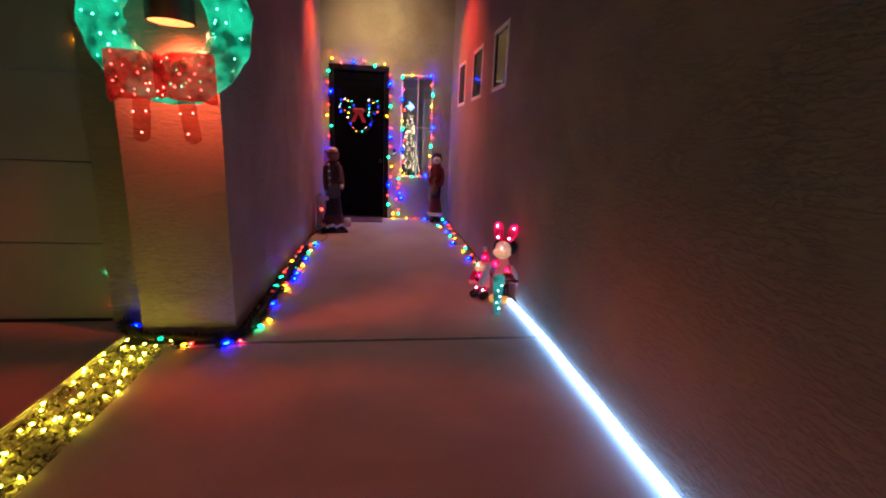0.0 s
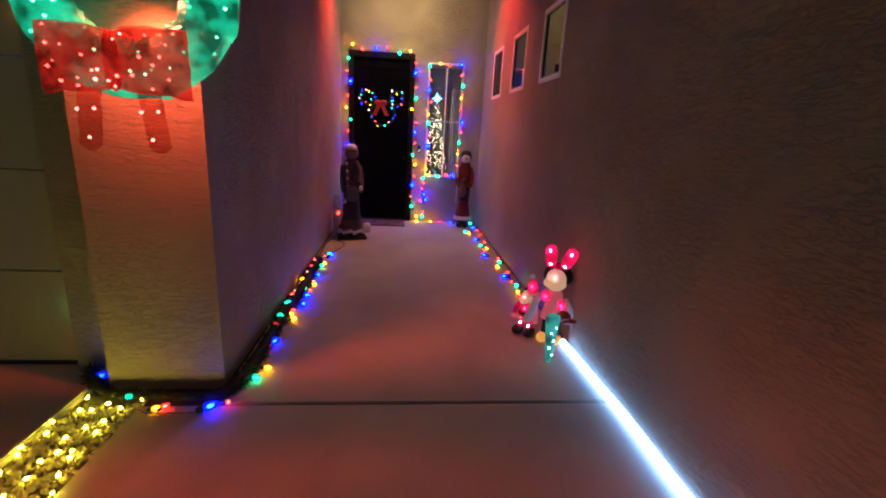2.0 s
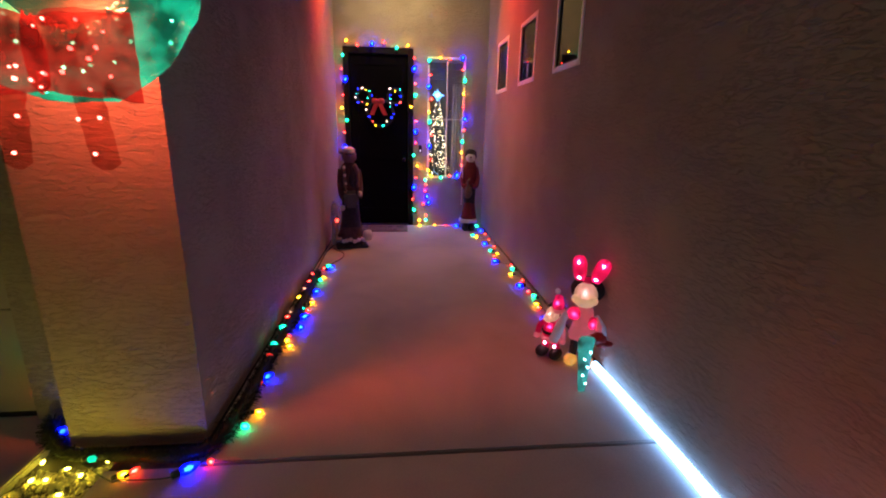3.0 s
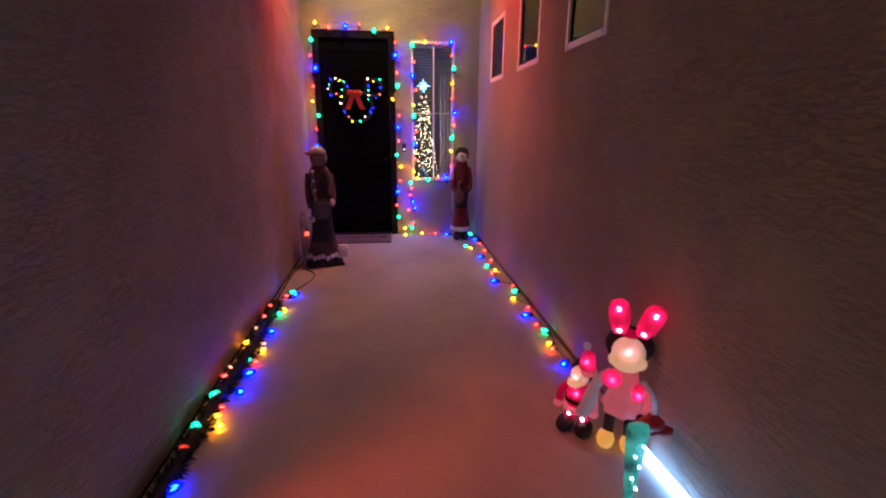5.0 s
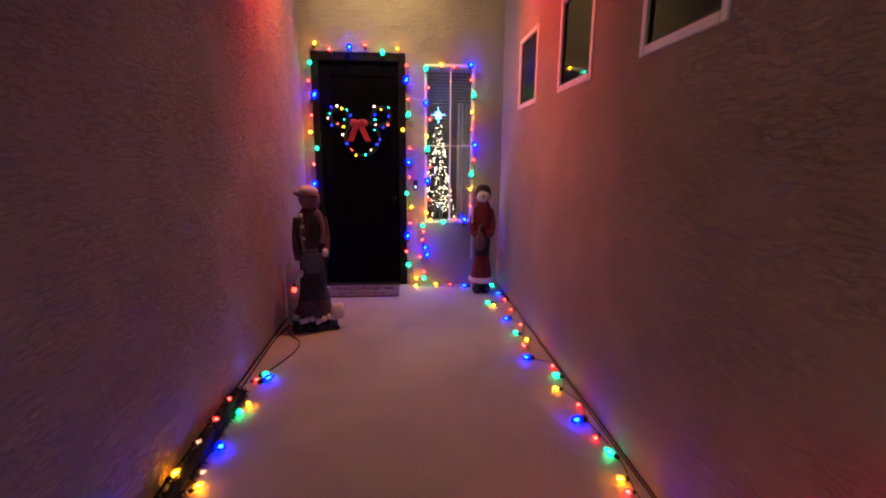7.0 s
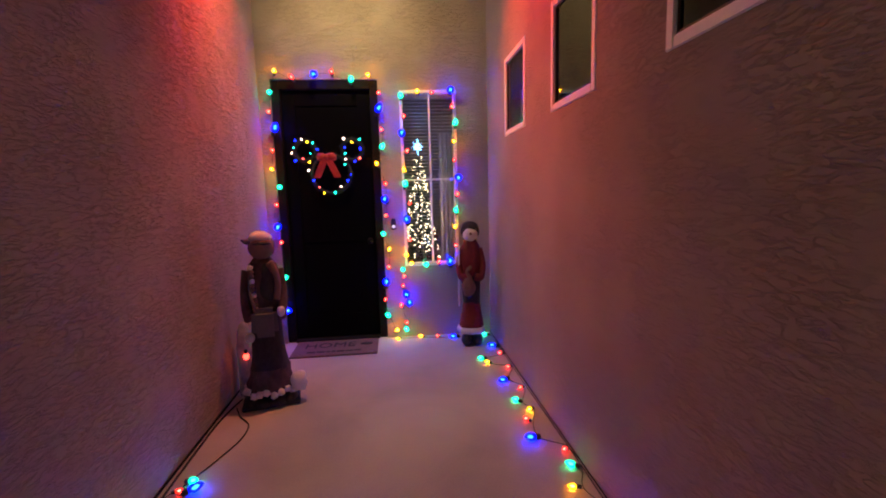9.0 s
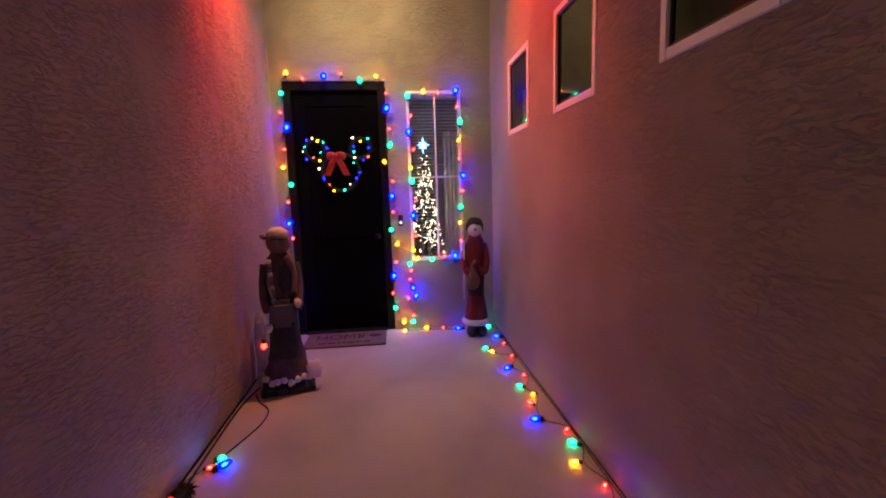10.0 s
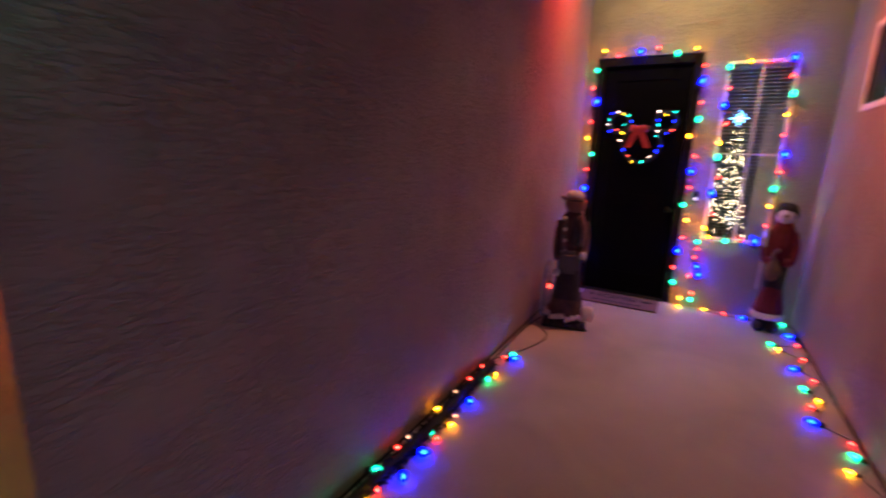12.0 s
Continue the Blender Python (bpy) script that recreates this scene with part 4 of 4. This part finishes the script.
def tall_figure_red():
    red = surface("red_felt_coat", (0.15, 0.014, 0.022), 0.9, vary=0.3, fine=60, coarse=8, bump=0.4)
    fur = surface("white_fur", (0.68, 0.62, 0.60), 0.95, vary=0.15, fine=90, bump=0.6)
    dark = surface("dark_felt", (0.03, 0.02, 0.022), 0.9, vary=0.3, bump=0.3)
    bag = surface("brown_sack", (0.19, 0.10, 0.075), 0.95, vary=0.3, fine=100, bump=0.5)
    black = surface("black_shoe", (0.012, 0.011, 0.011), 0.5, bump=0.1)
    b = Build()
    b.lathe([(0.0, 0.15), (0.148, 0.15), (0.135, 0.22), (0.112, 0.32), (0.098, 0.42)], 28, 0, wobble=0.1, squash=0.8)
    b.lathe([(0.10, 0.40), (0.106, 0.5), (0.108, 0.6), (0.11, 0.66)], 28, 2, wobble=0.12, squash=0.8)
    b.lathe([(0.108, 0.64), (0.118, 0.74), (0.12, 0.84), (0.105, 0.93), (0.07, 0.99), (0.05, 1.01)], 28, 0, wobble=0.1, squash=0.8)
    b.lathe([(0.12, 0.12), (0.158, 0.12), (0.166, 0.145), (0.158, 0.172), (0.13, 0.18)], 28, 1, wobble=0.2, squash=0.8)
    b.ball((0, -0.025, 1.045), (0.084, 0.07, 0.07), 1, wobble=0.12)
    b.ball((0, 0.012, 1.09), (0.10, 0.082, 0.075), 2, wobble=0.15)
    b.ball((0, -0.098, 1.055), (0.016, 0.026, 0.014), 3)
    for sx in (-1, 1):
        b.ball((sx * 0.088, 0.0, 1.07), (0.02, 0.03, 0.04), 2)
        b.tube(glide([(sx * 0.10, 0.0, 0.91), (sx * 0.135, -0.02, 0.78), (sx * 0.115, -0.07, 0.66), (sx * 0.04, -0.11, 0.66)], 5), 0.038, 10, 0)
        b.ball((sx * 0.062, -0.03, 0.05), (0.065, 0.105, 0.055), 4)
    b.ball((-0.03, -0.12, 0.575), (0.075, 0.05, 0.095), 3, wobble=0.3)
    b.tube(glide([(-0.03, -0.13, 0.66), (-0.05, -0.12, 0.72), (0.0, -0.13, 0.76)], 4), 0.02, 6, 3)
    b.tube([(-0.145, -0.06, 0.38), (-0.135, -0.05, 0.95)], 0.011, 8, 1)
    b.lathe([(0.0, 0.03), (0.06, 0.03), (0.06, 0.15)], 12, 2)
    o = part("standing_figure", b, [red, fur, dark, bag, black])
    o.matrix_world = pose(0.945, 7.68, 0, 0, 0, -6) @ Matrix.Diagonal((0.8, 0.85, 1.0, 1))
    tagged(o, "tall slim red felt standing figure with white fur hem", "statue")


tall_figure_grey()
tall_figure_red()


# ---------------------------------------------------------------- pale plastic lantern with a red bulb
def lantern():
    pale = film_material("pale_plastic", (0.45, 0.42, 0.48), 0.35, (0.5, 0.4, 0.5), 0.01)
    t = thing("plastic_lantern", (-0.855, 6.89, 0), "pale clear plastic lantern with a red bulb by the wall", "lantern")
    part("body", Build().lathe([(0.0, 0.0), (0.05, 0.0), (0.058, 0.03), (0.055, 0.2), (0.06, 0.35), (0.05, 0.46), (0.03, 0.53), (0.0, 0.55)], 14, wobble=0.25), pale, t)
    b = part("bulb", Build().ball((0.03, -0.075, 0.315), (0.02, 0.02, 0.024)), lit("lantern_red_bulb", HUES["r"], 5), t, "glowing red bulb")
    part("socket", Build().lathe([(0.012, 0.0), (0.012, 0.03), (0.0, 0.03)], 10, at=pose(0.03, -0.075, 0.335)), CORD, b)


lantern()


# ---------------------------------------------------------------- extension cords
def cord(points, label, r=0.004):
    o = part("extension_cord", Build().tube(glide(points, 8), r, 7), RUBBER)
    tagged(o, label, "cord")


cord([(-0.90, 5.6, 0.006), (-0.91, 6.0, 0.006), (-0.915, 6.4, 0.006), (-0.90, 6.62, 0.006), (-0.87, 6.8, 0.006)], "black extension cord along the wall foot", 0.006)
cord([(-0.84, 5.84, 0.006), (-0.76, 6.05, 0.006), (-0.70, 6.25, 0.006), (-0.71, 6.42, 0.006), (-0.80, 6.54, 0.006), (-0.86, 6.66, 0.006)], "thin black cord looping across the floor")
cord([(1.175, 4.5, 0.006), (1.172, 5.2, 0.006), (1.176, 6.0, 0.006), (1.17, 6.8, 0.006), (1.174, 7.6, 0.006)], "dark cord along the foot of the windowed wall", 0.0028)


# ---------------------------------------------------------------- light-up dolls beside the tube light
def lantern_plastic(name, colour, glow, power):
    """Thin coloured plastic that lets the light of the bulbs inside it through."""
    m = surface(name, colour, 0.3, vary=0.12, fine=30, coarse=12, bump=0.1, glow=glow, power=power)
    n, l = m.node_tree.nodes, m.node_tree.links
    tl = n.new("ShaderNodeBsdfTranslucent")
    tl.inputs["Color"].default_value = (*[min(1, c * 1.5) for c in colour], 1)
    tr = n.new("ShaderNodeBsdfTransparent")
    tr.inputs["Color"].default_value = (*[0.15 + 0.85 * c for c in colour], 1)
    m1, m2 = n.new("ShaderNodeMixShader"), n.new("ShaderNodeMixShader")
    m1.inputs["Fac"].default_value, m2.inputs["Fac"].default_value = 0.5, 0.16
    l.new(n["Principled BSDF"].outputs["BSDF"], m1.inputs[1])
    l.new(tl.outputs["BSDF"], m1.inputs[2])
    l.new(m1.outputs["Shader"], m2.inputs[1])
    l.new(tr.outputs["BSDF"], m2.inputs[2])
    l.new(m2.outputs["Shader"], n["Material Output"].inputs["Surface"])
    return m


PINK = lantern_plastic("lit_pink_plastic", (0.62, 0.02, 0.16), (1.0, 0.012, 0.17), 0.10)
SOFT_PINK = lantern_plastic("pale_pink_plastic", (0.70, 0.32, 0.38), (1.0, 0.28, 0.34), 0.2)
CREAM = lantern_plastic("lit_cream_plastic", (0.82, 0.68, 0.54), (1.0, 0.70, 0.48), 0.22)
BLACK = surface("black_plush", (0.012, 0.010, 0.010), 0.8, vary=0.3, bump=0.3)
HOT = lit("doll_bulb", (1.0, 0.42, 0.55), 15)
GREYW = surface("grey_white_plastic", (0.42, 0.39, 0.48), 0.35, vary=0.15, bump=0.15, glow=(0.55, 0.6, 0.8), power=0.05)
AMBER = surface("amber_plastic", (0.6, 0.32, 0.07), 0.4, vary=0.1, bump=0.1, glow=(1.0, 0.5, 0.1), power=0.35)


def big_doll():
    b = Build()
    # bow on the head: two upright lobes, a bulb at each end
    for sx, lean in ((-1, -6), (1, 22)):
        m = pose(sx * 0.046, -0.01, 0.565, 0, lean, 0) @ Matrix.Scale(0.94, 4)
        b.lathe([(0.0, -0.02), (0.026, -0.012), (0.04, 0.02), (0.047, 0.07), (0.046, 0.115), (0.034, 0.142), (0.014, 0.152), (0.0, 0.153)], 18, 0, m, squash=0.75)
        b.ball((0, -0.026, 0.112), (0.014, 0.010, 0.014), 4, 6, 8, m)
        b.ball((0, -0.022, 0.012), (0.013, 0.010, 0.011), 4, 6, 8, m)
    b.ball((0, -0.01, 0.555), (0.03, 0.024, 0.024), 0)
    # head with a dark cap
    b.ball((0, 0.035, 0.485), (0.102, 0.075, 0.085), 3, 10, 16)
    b.ball((0, -0.018, 0.472), (0.070, 0.07, 0.075), 2, 12, 18)
    b.ball((0.0, -0.036, 0.442), (0.07, 0.056, 0.048), 2, 10, 16)
    b.ball((0, -0.055, 0.492), (0.008, 0.006, 0.012), 4, 6, 8)
    for sx in (-1, 1):
        b.ball((sx * 0.045, -0.05, 0.448), (0.034, 0.034, 0.03), 2, 8, 12)
    # body, arms and skirt
    b.lathe([(0.03, 0.40), (0.052, 0.37), (0.062, 0.31), (0.056, 0.25)], 18, 1)
    b.ball((-0.052, -0.04, 0.345), (0.044, 0.036, 0.042), 0)
    b.ball((0.06, -0.035, 0.30), (0.030, 0.03, 0.042), 0)
    b.ball((-0.05, -0.06, 0.348), (0.011, 0.009, 0.010), 4, 6, 8)
    b.ball((0.062, -0.052, 0.298), (0.009, 0.008, 0.011), 4, 6, 8)
    b.lathe([(0.055, 0.275), (0.075, 0.225), (0.086, 0.185), (0.078, 0.18), (0.05, 0.22)], 22, 1, wobble=0.3)
    b.tube(glide([(0.07, 0.0, 0.33), (0.125, 0.01, 0.25), (0.155, 0.02, 0.16), (0.165, 0.02, 0.10)], 5), [0.02] * 8 + [0.03] * 8, 8, 5)
    b.tube(glide([(-0.055, -0.015, 0.36), (-0.11, -0.03, 0.31), (-0.135, -0.06, 0.22), (-0.16, -0.07, 0.15)], 5), [0.024] * 8 + [0.03] * 8, 8, 5)
    b.tube(glide([(0.065, -0.02, 0.33), (0.10, -0.05, 0.28), (0.085, -0.10, 0.23)], 5), 0.018, 8, 1)
    b.ball((0.082, -0.11, 0.225), 0.022, 3)
    for sx in (-1, 1):
        b.tube([(sx * 0.04, 0, 0.18), (sx * 0.045, 0, 0.05)], 0.024, 9, 3)
        b.ball((sx * 0.05, -0.03, 0.032), (0.040, 0.066, 0.034), 6)
    o = part("light_up_doll", b, [PINK, SOFT_PINK, CREAM, BLACK, HOT, GREYW, AMBER])
    o.matrix_world = pose(1.07, 3.80, 0, 0, 0, -32)
    tagged(o, "lit pink plastic doll with a tall pink bow", "doll")


def small_doll():
    b = Build()
    m = pose(0.028, 0.0, -0.02)
    b.lathe([(0.034, 0.345), (0.038, 0.36), (0.036, 0.40), (0.024, 0.437), (0.0, 0.452)], 16, 0, at=m)
    b.lathe([(0.036, 0.332), (0.046, 0.335), (0.046, 0.352), (0.034, 0.358)], 16, 1, at=m)
    b.ball((0.018, -0.005, 0.448), 0.019, 5)
    b.ball((0.028, -0.02, 0.378), (0.009, 0.009, 0.012), 4, 6, 8)
    b.ball((0.01, 0.03, 0.305), (0.062, 0.05, 0.058), 3)
    b.ball((0, -0.012, 0.292), (0.044, 0.048, 0.05), 2)
    b.ball((-0.012, -0.042, 0.272), (0.036, 0.036, 0.026), 2)
    b.ball((-0.008, -0.045, 0.298), (0.006, 0.006, 0.008), 4, 6, 8)
    b.lathe([(0.03, 0.25), (0.048, 0.23), (0.055, 0.185), (0.060, 0.14), (0.048, 0.12), (0.0, 0.118)], 18, 0)
    b.lathe([(0.054, 0.180), (0.061, 0.180), (0.062, 0.165), (0.055, 0.165)], 18, 3)
    b.lathe([(0.056, 0.15), (0.068, 0.145), (0.070, 0.120), (0.056, 0.112)], 18, 1, wobble=0.2)
    b.ball((0.0, -0.042, 0.212), (0.010, 0.008, 0.010), 4, 6, 8)
    b.ball((-0.03, -0.028, 0.09), (0.009, 0.009, 0.009), 4, 6, 8)
    b.ball((0.035, -0.028, 0.08), (0.009, 0.009, 0.010), 4, 6, 8)
    for sx in (-1, 1):
        b.tube(glide([(sx * 0.045, 0, 0.235), (sx * 0.075, -0.015, 0.2), (sx * 0.082, -0.03, 0.15)], 5), 0.019, 8, 0 if sx < 0 else 1)
        b.ball((sx * 0.084, -0.034, 0.135), 0.023, 1)
        b.tube([(sx * 0.03, 0, 0.13), (sx * 0.036, 0, 0.05)], 0.026, 10, 0)
        b.ball((sx * 0.045, -0.025, 0.032), (0.040, 0.066, 0.034), 3)
    o = part("light_up_doll", b, [PINK, SOFT_PINK, CREAM, BLACK, HOT, GREYW])
    o.matrix_world = pose(0.92, 3.92, 0, 0, 0, -40)
    tagged(o, "small lit pink plastic doll with a pointed cap", "doll")


big_doll()
small_doll()


def gift_stake():
    """A clear teal plastic icicle that stands before the big doll."""
    teal = film_material("teal_clear_plastic", (0.06, 0.35, 0.33), 0.4, (0.1, 0.85, 0.75), 0.3)
    s = thing("icicle_stake", (0.962, 3.50, 0), "clear teal plastic icicle stake with mini lights", "light stake")
    part("icicle", Build().lathe([(0.0, 0.0), (0.022, 0.002), (0.03, 0.09), (0.042, 0.23), (0.05, 0.31), (0.04, 0.33), (0.0, 0.336)], 8, squash=0.6), teal, s)
    dot = Build().ball((0, 0, 0), 0.006, rings=5, sides=8).mesh("mini_bulb", lit("teal_mini_bulb", (0.4, 1.0, 0.9), 8))
    for i, (x, z) in enumerate(((0.01, 0.06), (-0.012, 0.11), (0.012, 0.16), (-0.01, 0.21), (0.02, 0.25))):
        o = part("mini_bulb", dot, None, s)
        o.location = (x, -0.024, z)
    b = part("ribbon", Build().ball((0.075, 0.04, 0.30), (0.055, 0.03, 0.035), wobble=0.5).ball((0.12, 0.04, 0.265), (0.05, 0.025, 0.02), wobble=0.5), RIBBON, s, "dark red ribbon")


gift_stake()


# ---------------------------------------------------------------- lit tree indoors behind the window
def indoor_tree():
    rng = random.Random(41)
    t = thing("christmas_tree", (0.54, 8.62, 0), "slim green tree with warm white lights indoors", "christmas tree")
    part("trunk", Build().tube([(0, 0, 0.0), (0, 0, 1.84)], [0.022, 0.006], 8), JAMB, t)
    b = Build()
    for i in range(5200):
        z = 0.5 + 1.34 * (1 - math.sqrt(rng.random()))
        r = (0.05 + 0.16 * (1.87 - z) / 1.3) * rng.uniform(0.35, 1.0)
        a = rng.uniform(0, 2 * math.pi)
        p = Vector((r * math.cos(a), r * math.sin(a), z))
        d = Vector((math.cos(a) + rng.gauss(0, 0.5), math.sin(a) + rng.gauss(0, 0.5), rng.gauss(-0.1, 0.4))).normalized() * rng.uniform(0.03, 0.06)
        e = d.orthogonal().normalized() * 0.004
        b.add([p - e, p + e, p + d + e * 0.3, p + d - e * 0.3], [(0, 1, 2, 3)])
    tagged(part("crown", b, FIR, t), kind="stuff")
    dot = Build().ball((0, 0, 0), 0.0056, rings=5, sides=7).mesh("mini_bulb", MINI_WARM)
    for i in range(270):
        z = 0.84 + 0.99 * (1 - rng.random() ** 0.75) if i % 12 else rng.uniform(0.6, 0.9)
        r = 0.03 + 0.155 * (1.87 - z) / 1.0
        a = rng.uniform(math.pi, 2 * math.pi) if rng.random() < 0.8 else rng.uniform(0, math.pi)
        o = part("mini_bulb", dot, None, t)
        o.location = (r * math.cos(a), r * math.sin(a), z)
    st = Build()
    v = [(0, -0.016, 0), (0, 0.016, 0)]
    for i in range(16):
        a = math.pi * i / 8 + math.pi / 2
        r = (0.1 if i % 4 == 0 else 0.066) if i % 2 == 0 else 0.028
        v.append((r * math.cos(a), 0, r * math.sin(a)))
    f = []
    for i in range(16):
        j = 2 + (i + 1) % 16
        f += [(0, 2 + i, j), (1, j, 2 + i)]
    st.add(v, f)
    o = part("star", st, lit("blue_white_star", (0.12, 0.42, 1.0), 11), t, "glowing blue-white star")
    o.location = (0, 0, 1.94)


indoor_tree()


def curtain():
    b = Build()
    pts = []
    for i in range(25):
        u = i / 24
        pts.append((0.78 + 0.26 * u, 8.75 + 0.02 * math.sin(u * 34)))
    v = [(x, y + dy, z) for z in (0.05, 2.1) for dy in (0, 0.006) for x, y in pts]
    n = len(pts)
    f = [(i, i + 1, 2 * n + i + 1, 2 * n + i) for i in range(n - 1)] + [(n + i + 1, n + i, 3 * n + i, 3 * n + i + 1) for i in range(n - 1)]
    b.add(v, f, 0, True)
    tagged(part("curtain", b, surface("cream_curtain", (0.84, 0.79, 0.70), 0.9, fine=60, bump=0.2)), "pale cream curtain hanging indoors by the tree", "curtain")


curtain()
